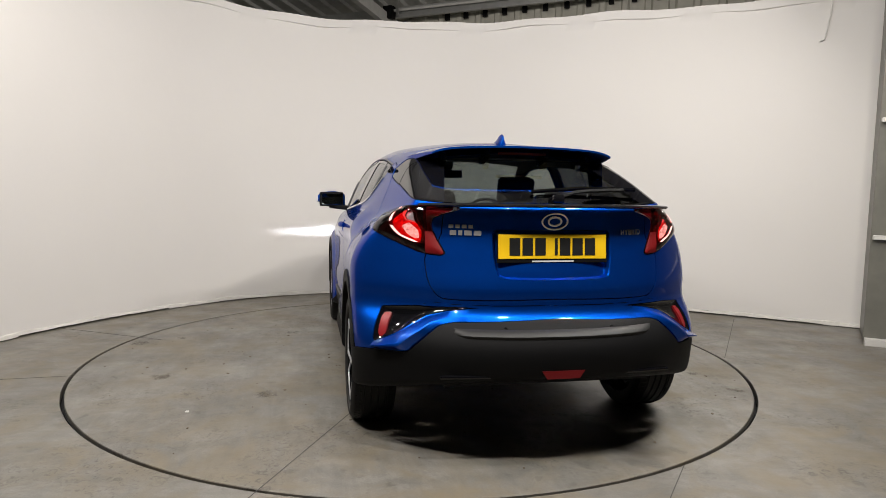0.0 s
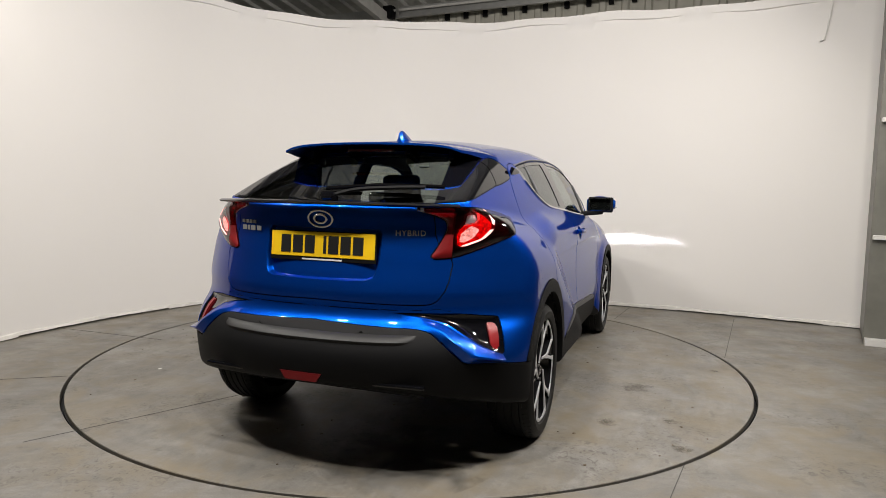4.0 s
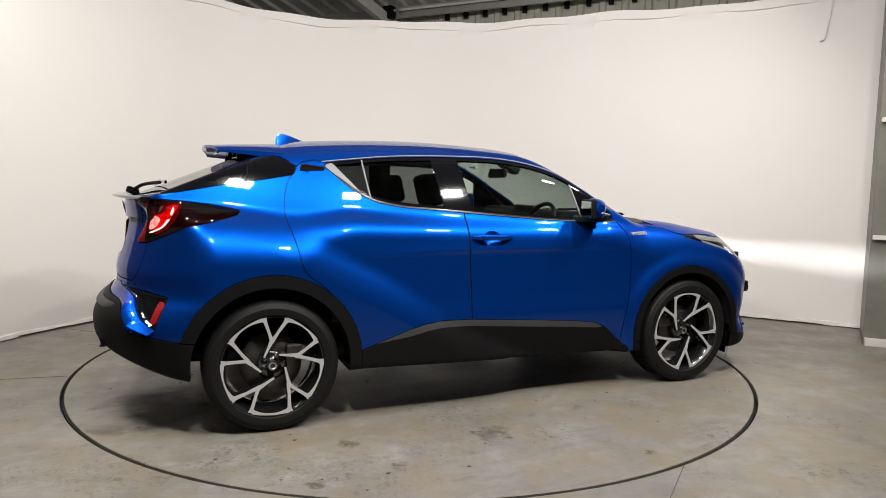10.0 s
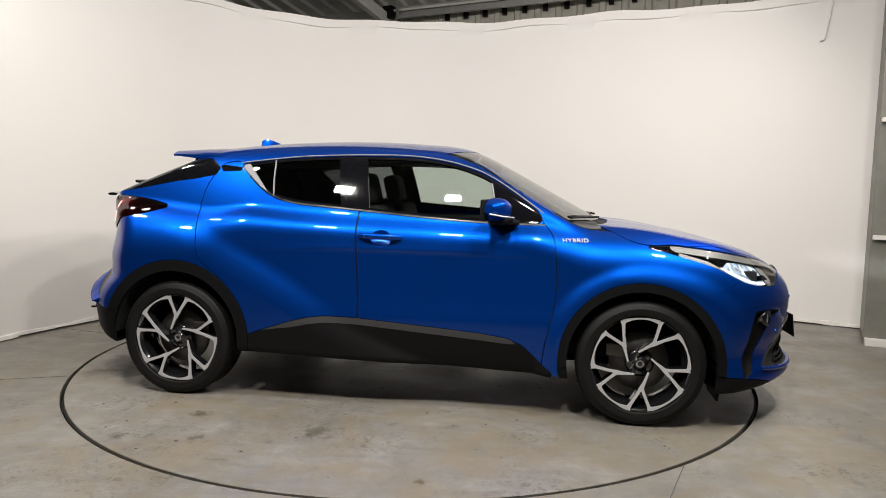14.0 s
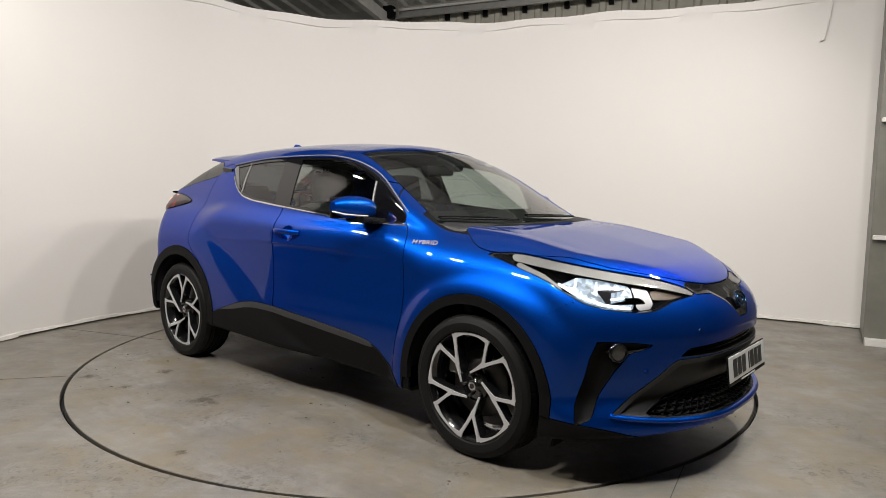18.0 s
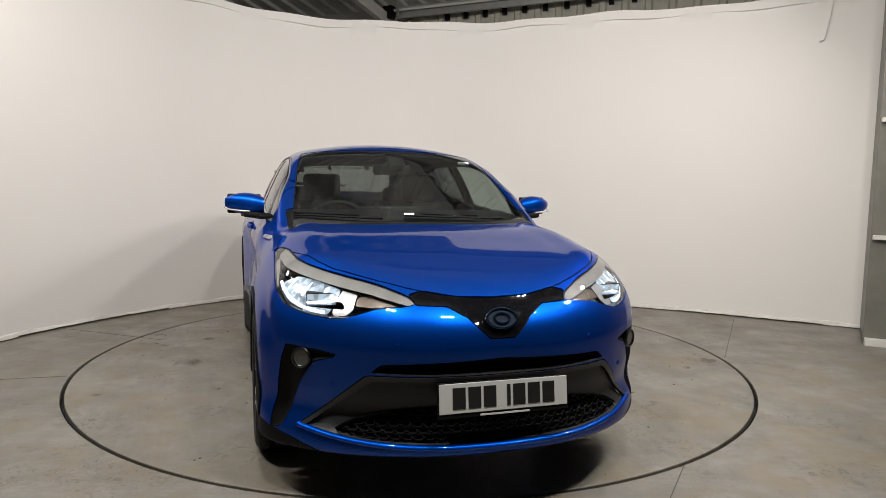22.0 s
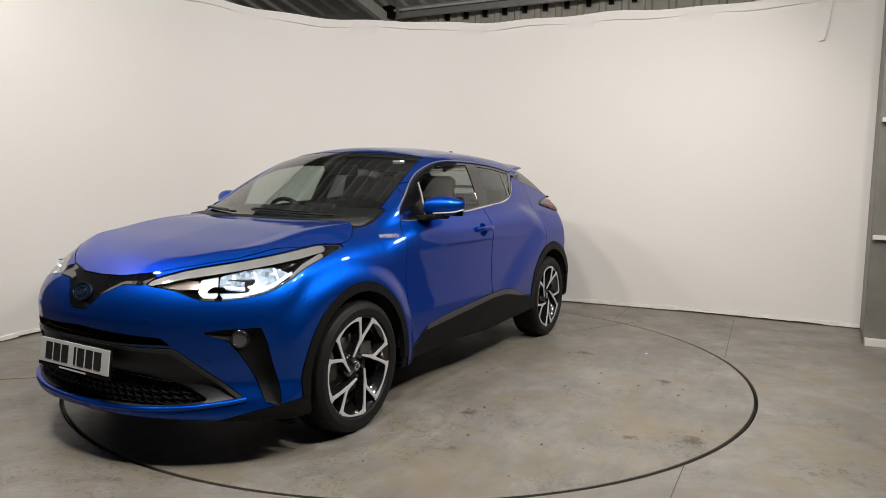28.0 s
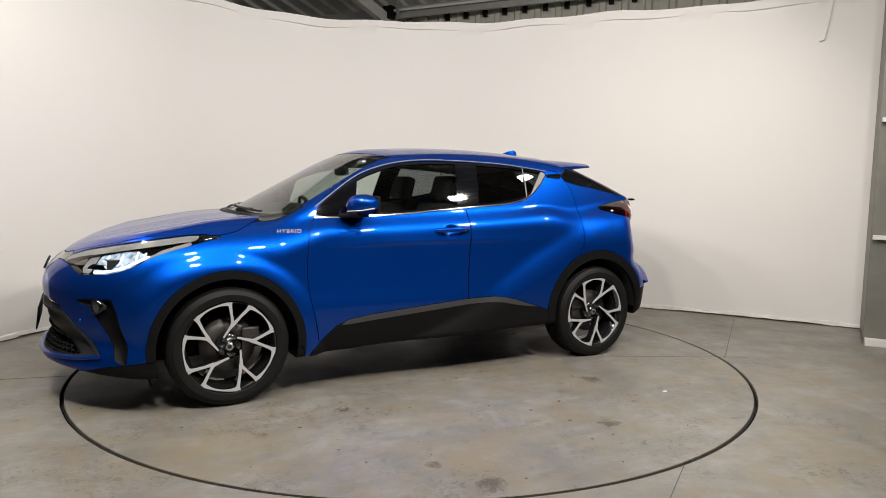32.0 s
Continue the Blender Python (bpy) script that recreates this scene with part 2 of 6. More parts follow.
def white_wall_material():
    m, n, l, b = mat("white_stretched_vinyl")
    geo = n.new("ShaderNodeTexCoord")
    tex = n.new("ShaderNodeTexNoise")
    tex.inputs["Scale"].default_value, tex.inputs["Detail"].default_value = 0.9, 6.0
    l.new(geo.outputs["Object"], tex.inputs["Vector"])
    mix = n.new("ShaderNodeMix")
    mix.data_type = "RGBA"
    mix.inputs["A"].default_value, mix.inputs["B"].default_value = (0.66, 0.637, 0.607, 1), (0.71, 0.69, 0.663, 1)
    l.new(tex.outputs["Fac"], mix.inputs["Factor"])
    l.new(mix.outputs["Result"], b.inputs["Base Color"])
    b.inputs["Roughness"].default_value = 0.55
    b.inputs["Specular IOR Level"].default_value = 0.3
    wave = n.new("ShaderNodeTexNoise")
    wave.inputs["Scale"].default_value, wave.inputs["Detail"].default_value = 2.2, 3.0
    l.new(geo.outputs["Object"], wave.inputs["Vector"])
    bump = n.new("ShaderNodeBump")
    bump.inputs["Strength"].default_value, bump.inputs["Distance"].default_value = 0.25, 0.02
    l.new(wave.outputs["Fac"], bump.inputs["Height"])
    l.new(bump.outputs["Normal"], b.inputs["Normal"])
    return m


WHITE_WALL = white_wall_material()
SKIRT = simple("scuffed_white_skirting", (0.62, 0.60, 0.56), 0.6, 0, 0, 0.3, 60, 0.25)
CLADDING = simple("grey_green_steel_cladding", (0.42, 0.425, 0.37), 0.5, 0.1, 0, 0.2, 40, 0.22)
ROOFING = simple("dull_roof_sheeting", (0.48, 0.48, 0.46), 0.6, 0.1, 0, 0.2, 40, 0.25)
GALV = simple("galvanised_steel", (0.46, 0.46, 0.45), 0.42, 0.7, 0, 0.2, 50, 0.2)
PALE_STEEL = simple("pale_painted_steel", (0.62, 0.61, 0.58), 0.5, 0.1, 0, 0.2, 50, 0.15)
BACK_CLADDING = simple("cream_steel_cladding", (0.56, 0.54, 0.47), 0.5, 0.0, 0, 0.2, 40, 0.2)
PIER = simple("dark_grey_green_cladding", (0.16, 0.158, 0.135), 0.5, 0.1, 0, 0.2, 40, 0.25)
JOINT = simple("dusty_joint_filler", (0.075, 0.072, 0.066), 0.8)
GRIT = simple("brown_grit", (0.13, 0.10, 0.07), 0.8, 0, 0, 0.3, 200, 0.6)
FLOOR = concrete("grey_concrete_floor", 1, 0.168)
DISC = concrete("grey_concrete_disc", 2, 0.168)


def white_wall():
    line = curve_through(WALL_LINE, 0.06)
    tang = np.gradient(line, axis=0)
    tang /= np.linalg.norm(tang, axis=1, keepdims=True)
    out = np.stack([-tang[:, 1], tang[:, 0]], -1)          # away from the floor's middle
    n = len(line)
    s = np.arange(n) * 0.06
    sag = 0.012 * np.sin(s * 2.9) + 0.008 * np.sin(s * 7.1 + 1)
    top = WALL_TOP + sag
    levels = [0.035, 0.5, 1.0, 1.5, 2.0, 2.5, 2.9]
    v, f = [], []
    prof = [(0.0, z) for z in levels]
    k = len(prof) + 5
    for i in range(n):
        for o, z in prof:
            v.append((line[i, 0] + out[i, 0] * o, line[i, 1] + out[i, 1] * o, z))
        hem = 0.016 + 0.010 * math.sin(s[i] * 5.3)
        for o, z in ((-0.002, top[i] - 0.085 - 0.01 * math.sin(s[i] * 3.7)), (-hem, top[i] - 0.078 - 0.01 * math.sin(s[i] * 3.7)), (-hem, top[i]), (0.02, top[i] + 0.004), (0.02, 0.035)):
            v.append((line[i, 0] + out[i, 0] * o, line[i, 1] + out[i, 1] * o, z))
    for i in range(n - 1):
        for j in range(k):
            a, b = i * k + j, i * k + (j + 1) % k
            f.append((a, b, b + k, a + k))
    f.append(tuple(range(k)))
    f.append(tuple(range((n - 1) * k, n * k))[::-1])
    wall = part("wall_surround", mesh_of("wall_surround", v, f, WHITE_WALL), WHITE_WALL)
    wall.data.set_sharp_from_angle(angle=radians(40))
    tagged(wall, "curved white vinyl surround wall with a folded hem", "wall", kind="structure")
    # skirting in ragged lengths
    rng = random.Random(4)
    base = tagged(new("baseboard"), "scuffed white skirting strip at the wall's foot", "skirting", kind="structure")
    i = 0
    while i < n - 2:
        j = min(i + rng.randint(7, 24), n - 1)
        lift, thick = rng.uniform(0.003, 0.016), rng.uniform(0.008, 0.02)
        v, f = [], []
        for q in range(i, j + 1):
            h = 0.042 + 0.006 * math.sin(s[q] * 9) + rng.uniform(-0.003, 0.003)
            lo = lift + rng.uniform(0, 0.004)
            for o, z in ((-0.001, h), (-thick, h - 0.006), (-thick - 0.004, lo), (-0.001, lo)):
                v.append((line[q, 0] + out[q, 0] * o, line[q, 1] + out[q, 1] * o, z))
        for q in range(j - i):
            for w in range(4):
                a, b = q * 4 + w, q * 4 + (w + 1) % 4
                f.append((a, b, b + 4, a + 4))
        f += [(0, 1, 2, 3), tuple(range((j - i) * 4, (j - i) * 4 + 4))[::-1]]
        part("strip", mesh_of("strip", v, f, SKIRT, False), SKIRT, base)
        i = j


def corrugated(name, a, b, z0, z1, rib=0.2, depth=0.03, material=None, flip=1, top0=None, top1=None):
    """Profiled steel sheet standing between the plan points a and b."""
    a, b = np.array(a, float), np.array(b, float)
    length = np.linalg.norm(b - a)
    d = (b - a) / length
    nrm = np.array([-d[1], d[0]]) * flip
    v, f = [], []
    xs, s = [], 0.0
    while s < length:
        for o, w in ((0.0, 0), (0.62, 0), (0.70, 1), (0.92, 1)):
            if s + o * rib < length:
                xs.append((s + o * rib, w * depth))
        s += rib
    xs.append((length, 0))
    for q, w in xs:
        p = a + d * q + nrm * w
        t = q / length
        v += [(*p, z0), (*p, z1 if top0 is None else top0 + (top1 - top0) * t)]
    m = len(xs)
    for q in range(m - 1):
        f.append((2 * q, 2 * q + 2, 2 * q + 3, 2 * q + 1))
    # a back sheet gives it thickness
    back = len(v)
    for q, w in xs:
        p = a + d * q - nrm * 0.02
        t = q / length
        v += [(*p, z0), (*p, z1 if top0 is None else top0 + (top1 - top0) * t)]
    for q in range(m - 1):
        f.append((back + 2 * q, back + 2 * q + 1, back + 2 * q + 3, back + 2 * q + 2))
        f.append((2 * q + 1, 2 * q + 3, back + 2 * q + 3, back + 2 * q + 1))
    return part(name, mesh_of(name, v, f, material, False), material)


E1, E2 = Vector((math.cos(radians(-25.5)), math.sin(radians(-25.5)), 0)), Vector((math.sin(radians(25.5)), math.cos(radians(25.5)), 0))
EAVE = Vector((-0.6, 11.0, 0))      # the back wall's line, under the eaves beam


def shed_at(along, back, z):
    return EAVE + E1 * along + E2 * back + Vector((0, 0, z))


def shed():
    tagged(corrugated("wall_back", shed_at(-4.2, 0.45, 0)[:2], shed_at(14, 0.45, 0)[:2], 0, 4.25, 0.33, 0.04, BACK_CLADDING, -1), "pale profiled steel sheet wall of a shed", "wall", kind="structure")
    tagged(corrugated("wall_left", shed_at(-4.2, 0.45, 0)[:2], shed_at(-4.2, -16, 0)[:2], 0, 6.5, 0.33, 0.04, CLADDING, 1), "profiled steel sheet side wall of a shed", "wall", kind="structure")
    tagged(corrugated("wall_right", shed_at(14, -16, 0)[:2], shed_at(14, 0.45, 0)[:2], 0, 6.5, 0.33, 0.04, CLADDING, 1), "profiled steel sheet side wall of a shed", "wall", kind="structure")
    tagged(corrugated("wall_front", shed_at(14, -16, 0)[:2], shed_at(-4.2, -16, 0)[:2], 0, 6.5, 0.33, 0.04, CLADDING, -1), "profiled steel sheet end wall of a shed", "wall", kind="structure")
    # roof sheeting, ribs running up the slope
    v, f, xs = [], [], []
    s = -4.4
    while s < 14.2:
        xs += [(s, 0), (s + 0.20, 0), (s + 0.225, -0.045), (s + 0.285, -0.045), (s + 0.31, 0)]
        s += 0.33
    slope = 0.17
    for q, w in xs:
        for back in (0.6, -5.0, -10.0, -16.2):
            v.append(shed_at(q, back, 4.22 - back * slope + w))
    for q in range(len(xs) - 1):
        for w in range(3):
            a = q * 4 + w
            f.append((a, a + 4, a + 5, a + 1))
    top = len(v)
    for q, back in ((-4.4, 0.6), (14.2, 0.6), (14.2, -16.2), (-4.4, -16.2)):
        v.append(shed_at(q, back, 4.30 - back * slope))
    f.append((top, top + 3, top + 2, top + 1))
    tagged(part("ceiling", mesh_of("ceiling", v, f, ROOFING, False), ROOFING), "dark ribbed steel roof sheeting", "ceiling", kind="structure")
    # steelwork under the roof
    def bar(name, a, b, size, material, label, bevel=0.004):
        a, b = Vector(a), Vector(b)
        m = Matrix.Translation((a + b) / 2) @ (b - a).to_track_quat("X", "Z").to_matrix().to_4x4()
        return tagged(part(name, box(((b - a).length, *size), m, bevel), material), label, "beam", kind="structure")
    def roof_z(back, below):
        return 4.17 - back * slope - below
    bar("eaves_beam", shed_at(-4.2, 0.0, 4.02), shed_at(14, 0.0, 4.02), (0.06, 0.17), GALV, "galvanised eaves beam under the roof")
    bar("eaves_rail", shed_at(-0.6, -0.12, 4.03), shed_at(14, -0.12, 4.03), (0.03, 0.035), PALE_STEEL, "pale steel rail along the eaves beam")
    for back in (-1.7, -3.4, -5.1, -6.8, -8.5, -10.2):
        bar("purlin", shed_at(-4.2, back, roof_z(back, 0.12)), shed_at(14, back, roof_z(back, 0.12)), (0.05, 0.16), GALV, "galvanised roof purlin under the sheeting")
    for along in (-0.35, 5.4, 11.0):
        bar("rafter", shed_at(along, 0.1, roof_z(0.1, 0.30)), shed_at(along, -15.5, roof_z(-15.5, 0.30)), (0.10, 0.18), PALE_STEEL, "pale painted steel rafter")
    bar("brace", shed_at(-0.35, -0.05, 3.98), shed_at(-1.5, -3.2, roof_z(-3.2, 0.25)), (0.05, 0.05), GALV, "slim galvanised roof brace")
    bar("brace", shed_at(-0.2, -0.05, 3.98), shed_at(1.6, -3.2, roof_z(-3.2, 0.25)), (0.04, 0.04), ROOFING, "slim dark roof brace")
    bar("brace", shed_at(-4.0, 0.2, 4.1), shed_at(-2.6, 0.2, 3.2), (0.06, 0.06), ROOFING, "dark steel diagonal brace against the cladding")
    bar("brace", shed_at(-3.2, 0.2, 4.1), shed_at(-2.2, 0.2, 3.4), (0.05, 0.05), ROOFING, "dark steel diagonal brace against the cladding")
    tagged(part("beam_joint", box((0.16, 0.14, 0.2), Matrix.Translation(shed_at(-0.3, -0.14, 4.0)) @ pose(0, 0, 0, 0, 0, -25.5), 0.01), BLACK_TRIM), "black bracket where the roof beams meet", "bracket", kind="structure")
    along = 0.5
    while along < 12:
        tagged(part("sheet_clip", box((0.07, 0.05, 0.12), Matrix.Translation(shed_at(along, 0.36, 3.98)) @ pose(0, 0, 0, 0, 0, -25.5), 0.004), BLACK_TRIM), "dark filler block under the roof sheet", "filler block", group="filler blocks under the eaves")
        along += 0.33
    # the clad pier beside the white wall
    tagged(corrugated("wall_pier", (3.50, 5.42), (7.6, 3.5), 0.02, 5.2, 0.27, 0.035, PIER, -1), "grey-green ribbed steel cladding beside the white wall", "wall", kind="structure")
    bar("wall_return", (3.515, 5.44, 2.6), (3.93, 6.15, 2.6), (0.012, 5.16), PIER, "flat grey-green steel return beside the cladding")
    for z in (0.893, 1.835, 2.78, 3.7):
        bar("cladding_rail", (3.49, 5.385, z), (7.59, 3.465, z), (0.05, 0.035), PALE_STEEL, "pale steel rail across the cladding")
    bar("cladding_sill", (3.49, 5.39, 0.03), (7.59, 3.47, 0.03), (0.06, 0.06), PALE_STEEL, "pale steel sill at the cladding's foot")
    # a lacing cord along the white wall's end, and the loose cord on it
    zs = [0.1 + 0.16 * i for i in range(19)]
    cord = sweep([(3.878 + (0.016 if i % 2 else -0.004), 6.035 + (0.004 if i % 2 else -0.012), z) for i, z in enumerate(zs)], 0.004, 6)
    tagged(part("lacing_cord", cord, PALE_STEEL), "pale cord lacing the wall's loose end", "cord")
    x0 = Vector((3.47, 6.245, 0))
    tagged(part("hanging_cord", sweep([x0 + Vector((0.03, -0.02, 3.07)), x0 + Vector((0.03, -0.02, 2.95)), x0 + Vector((0.0, -0.015, 2.72)), x0 + Vector((-0.015, -0.01, 2.64)), x0 + Vector((-0.05, 0.005, 2.63))], 0.006, 6), PALE_STEEL), "loose pale cord hanging down the white wall", "cord")


STAINS = [(-1.72, -0.66, 0.42), (-0.89, -1.47, 0.07), (-1.13, -1.86, 0.06), (-0.74, -1.79, 0.05), (-0.78, 1.03, 0.08), (-0.31, 1.71, 0.08), (0.78, 1.77, 0.05), (0.66, 2.05, 0.09), (0.88, 0.9, 0.07), (0.43, -2.06, 0.04), (-0.17, -1.58, 0.12)]


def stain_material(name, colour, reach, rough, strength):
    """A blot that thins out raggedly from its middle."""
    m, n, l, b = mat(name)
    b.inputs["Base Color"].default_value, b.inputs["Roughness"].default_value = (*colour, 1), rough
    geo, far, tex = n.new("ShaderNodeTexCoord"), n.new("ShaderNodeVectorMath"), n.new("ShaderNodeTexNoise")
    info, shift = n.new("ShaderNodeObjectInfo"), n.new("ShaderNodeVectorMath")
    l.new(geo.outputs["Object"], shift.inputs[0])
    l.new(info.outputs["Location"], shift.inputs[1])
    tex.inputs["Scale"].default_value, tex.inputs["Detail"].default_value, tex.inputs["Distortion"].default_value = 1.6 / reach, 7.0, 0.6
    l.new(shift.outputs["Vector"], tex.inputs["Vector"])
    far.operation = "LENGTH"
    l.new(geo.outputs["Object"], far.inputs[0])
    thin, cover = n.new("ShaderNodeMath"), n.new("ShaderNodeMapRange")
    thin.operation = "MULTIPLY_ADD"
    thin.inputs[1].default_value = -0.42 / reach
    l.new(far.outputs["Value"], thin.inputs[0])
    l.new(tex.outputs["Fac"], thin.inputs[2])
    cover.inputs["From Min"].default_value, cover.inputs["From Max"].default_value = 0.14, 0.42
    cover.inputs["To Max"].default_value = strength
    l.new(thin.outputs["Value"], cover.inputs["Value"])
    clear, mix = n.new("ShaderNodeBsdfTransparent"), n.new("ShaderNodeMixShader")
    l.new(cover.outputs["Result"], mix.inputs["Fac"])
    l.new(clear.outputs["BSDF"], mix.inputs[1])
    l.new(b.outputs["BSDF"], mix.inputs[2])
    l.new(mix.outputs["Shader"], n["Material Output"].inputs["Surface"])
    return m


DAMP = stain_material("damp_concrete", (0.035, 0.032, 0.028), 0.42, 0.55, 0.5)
BLOTS = {}


def stain_of(reach):
    if reach not in BLOTS:
        BLOTS[reach] = stain_material("brown_stain", (0.085, 0.066, 0.043), reach, 0.5, 0.42)
    return BLOTS[reach]


def floor_and_table():
    cx, cy = TABLE
    segs, r = 180, TABLE_R + 0.011
    v, f = [], []
    for i in range(segs):
        a = 2 * math.pi * i / segs
        c, s = math.cos(a), math.sin(a)
        v += [(cx + r * c, cy + r * s, -0.05), (cx + r * c, cy + r * s, -0.003), (cx + (r + 0.003) * c, cy + (r + 0.003) * s, 0), (cx + 3.1 * c, cy + 3.1 * s, 0), (cx + 22 * c, cy + 22 * s, 0)]
    for i in range(segs):
        j = (i + 1) % segs
        for k in range(4):
            f.append((i * 5 + k, i * 5 + k + 1, j * 5 + k + 1, j * 5 + k))
    ground = part("floor", mesh_of("floor", v, [q[::-1] for q in f], FLOOR, False), FLOOR)
    tagged(ground, "worn grey concrete floor with scuffs", "floor", kind="structure")
    pit = part("floor_pit", mesh_of("floor_pit", [(cx + 2.6 * math.cos(a * math.pi / 30), cy + 2.6 * math.sin(a * math.pi / 30), -0.05) for a in range(60)], [tuple(range(60))], SEAM, False), SEAM)
    tagged(pit, "dark pit under the turntable", "floor", kind="structure")
    # saw-cut joints in the floor
    for a, b in (((2.86, 6.41), (2.13, 4.89)), ((1.98, 6.93), (1.66, 6.30)), ((-3.2, 5.5), (-2.2, 5.15)), ((-3.3, 3.9), (-2.35, 4.15)), ((1.12, 2.93), (0.1, 1.02))):
        a, b = Vector((*a, 0.0006)), Vector((*b, 0.0006))
        m = Matrix.Translation((a + b) / 2) @ (b - a).to_track_quat("X", "Z").to_matrix().to_4x4()
        tagged(part("floor_joint", box(((b - a).length, 0.004, 0.002), m), JOINT), "thin dark joint sawn in the concrete", "joint", kind="structure")
    table = tagged(new("turntable"), "round concrete-topped turntable flush with the floor", "turntable")
    table.location = (cx, cy, 0)
    r = TABLE_R - 0.011
    v = [(0, 0, 0)]
    for i in range(segs):
        a = 2 * math.pi * i / segs
        c, s = math.cos(a), math.sin(a)
        v += [((r - 0.003) * c, (r - 0.003) * s, 0), (r * c, r * s, -0.003), (r * c, r * s, -0.045)]
    f = []
    for i in range(segs):
        j = (i + 1) % segs
        f.append((0, 1 + 3 * i, 1 + 3 * j))
        for k in range(2):
            f.append((1 + 3 * i + k, 2 + 3 * i + k, 2 + 3 * j + k, 1 + 3 * j + k))
    part("deck", mesh_of("deck", v, f, DISC, False), DISC, table)
    part("rim", mesh_of("rim", *lathe_z([(r + 0.001, -0.045), (r + 0.001, -0.022), (r + 0.008, -0.022), (r + 0.008, -0.045)], 180), RUBBER, False), RUBBER, table, "black rubber edge strip")
    part("paint_fleck", prism([(-0.015, -0.006), (-0.004, -0.012), (0.014, -0.007), (0.016, 0.006), (0.002, 0.012), (-0.013, 0.007)], 0.002, pose(-1.02, 1.435, 0.001)), PALE_STEEL, table, "white fleck of paint on the deck")
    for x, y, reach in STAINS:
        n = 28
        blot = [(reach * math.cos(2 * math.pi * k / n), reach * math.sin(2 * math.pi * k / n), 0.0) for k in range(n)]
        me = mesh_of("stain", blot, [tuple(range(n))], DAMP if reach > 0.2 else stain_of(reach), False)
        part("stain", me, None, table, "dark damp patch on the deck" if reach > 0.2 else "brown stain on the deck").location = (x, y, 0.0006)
    rng = random.Random(11)
    bm = bmesh.new()
    for k in range(110):
        rr, aa = r * 0.97 * math.sqrt(rng.random()), rng.uniform(0, 2 * math.pi)
        size = rng.choice((0.004, 0.005, 0.006, 0.008, 0.012))
        turn = rng.uniform(0, 2 * math.pi)
        low = [(rr * math.cos(aa) + size * rng.uniform(0.5, 1.2) * math.cos(turn + q * 1.257), rr * math.sin(aa) + size * rng.uniform(0.4, 1.0) * math.sin(turn + q * 1.257)) for q in range(5)]
        top = bm.faces.new([bm.verts.new((x, y, 0.003)) for x, y in low])
        side = [bm.verts.new((x, y, 0.0002)) for x, y in low]
        loop = list(top.verts)
        for q in range(5):
            bm.faces.new((loop[q - 1], side[q - 1], side[q], loop[q]))
    tagged(part("grit", bm, GRIT, table, "scattered brown and pale grit"), kind="stuff")
    a, b = Vector((-2.26, 1.10, 0.0004)), Vector((-1.0, 0.475, 0.0004))
    part("deck_joint", box(((b - a).length, 0.005, 0.0016), Matrix.Translation((a + b) / 2) @ (b - a).to_track_quat("X", "Z").to_matrix().to_4x4()), JOINT, table, "thin dark joint in the deck")
    return table


def lathe_z(profile, segments):
    v, f, k = [], [], len(profile)
    for i in range(segments):
        a = 2 * math.pi * i / segments
        v += [(q * math.cos(a), q * math.sin(a), z) for q, z in profile]
    for i in range(segments):
        j = (i + 1) % segments
        for q in range(k - 1):
            f.append((i * k + q, i * k + q + 1, j * k + q + 1, j * k + q))
    return v, f


def flood_light(place, target, watts, size=(0.22, 0.15), colour=(1.0, 0.95, 0.895)):
    m = look(place, target)
    lamp = tagged(new("flood_light"), "slim white LED panel hung under the roof", "ceiling lamp", group="LED panels under the roof")
    lamp.matrix_world = m
    part("housing", box((size[0] + 0.04, size[1] + 0.04, 0.04), pose(0, 0, 0.03), 0.006), PALE_STEEL, lamp)
    for k in range(7):
        part("cooling_fin", box((size[0], 0.004, 0.03), pose(0, (k - 3) * size[1] / 7, 0.064)), PALE_STEEL, lamp)
    part("yoke", box((size[0] + 0.07, 0.03, 0.006), pose(0, 0, 0.10), 0.002), GALV, lamp)
    back = (Vector((place[0], place[1], 0)) - EAVE).dot(E2)
    drop = 4.22 - back * 0.17 - place[2] - 0.04
    part("hanger", box((0.012, 0.012, drop), m.inverted() @ pose(place[0], place[1], place[2] + drop / 2 + 0.03)), GALV, lamp)
    light = bpy.data.lights.new("panel", "AREA")
    light.shape, light.size, light.size_y, light.energy, light.color = "RECTANGLE", size[0], size[1], watts, colour
    ob = new("panel_light", light)
    ob.parent = lamp
    return lamp


white_wall()
shed()
turntable = floor_and_table()
for bearing, watts in zip(range(-170, 1, 24), RING_WATTS):
    c, q = math.cos(radians(bearing)), math.sin(radians(bearing))
    flood_light((TABLE[0] + RING_R * c, TABLE[1] + RING_R * q, RING_Z), (TABLE[0] + 0.2 * c, TABLE[1] + 0.2 + 0.2 * q, 0.3), watts)


# ---------------------------------------------------------------- the car's skin
# x forward, y to its left, z up, from the middle between the axles on the ground.
AXLE, HUB_Z = 1.320, 0.333


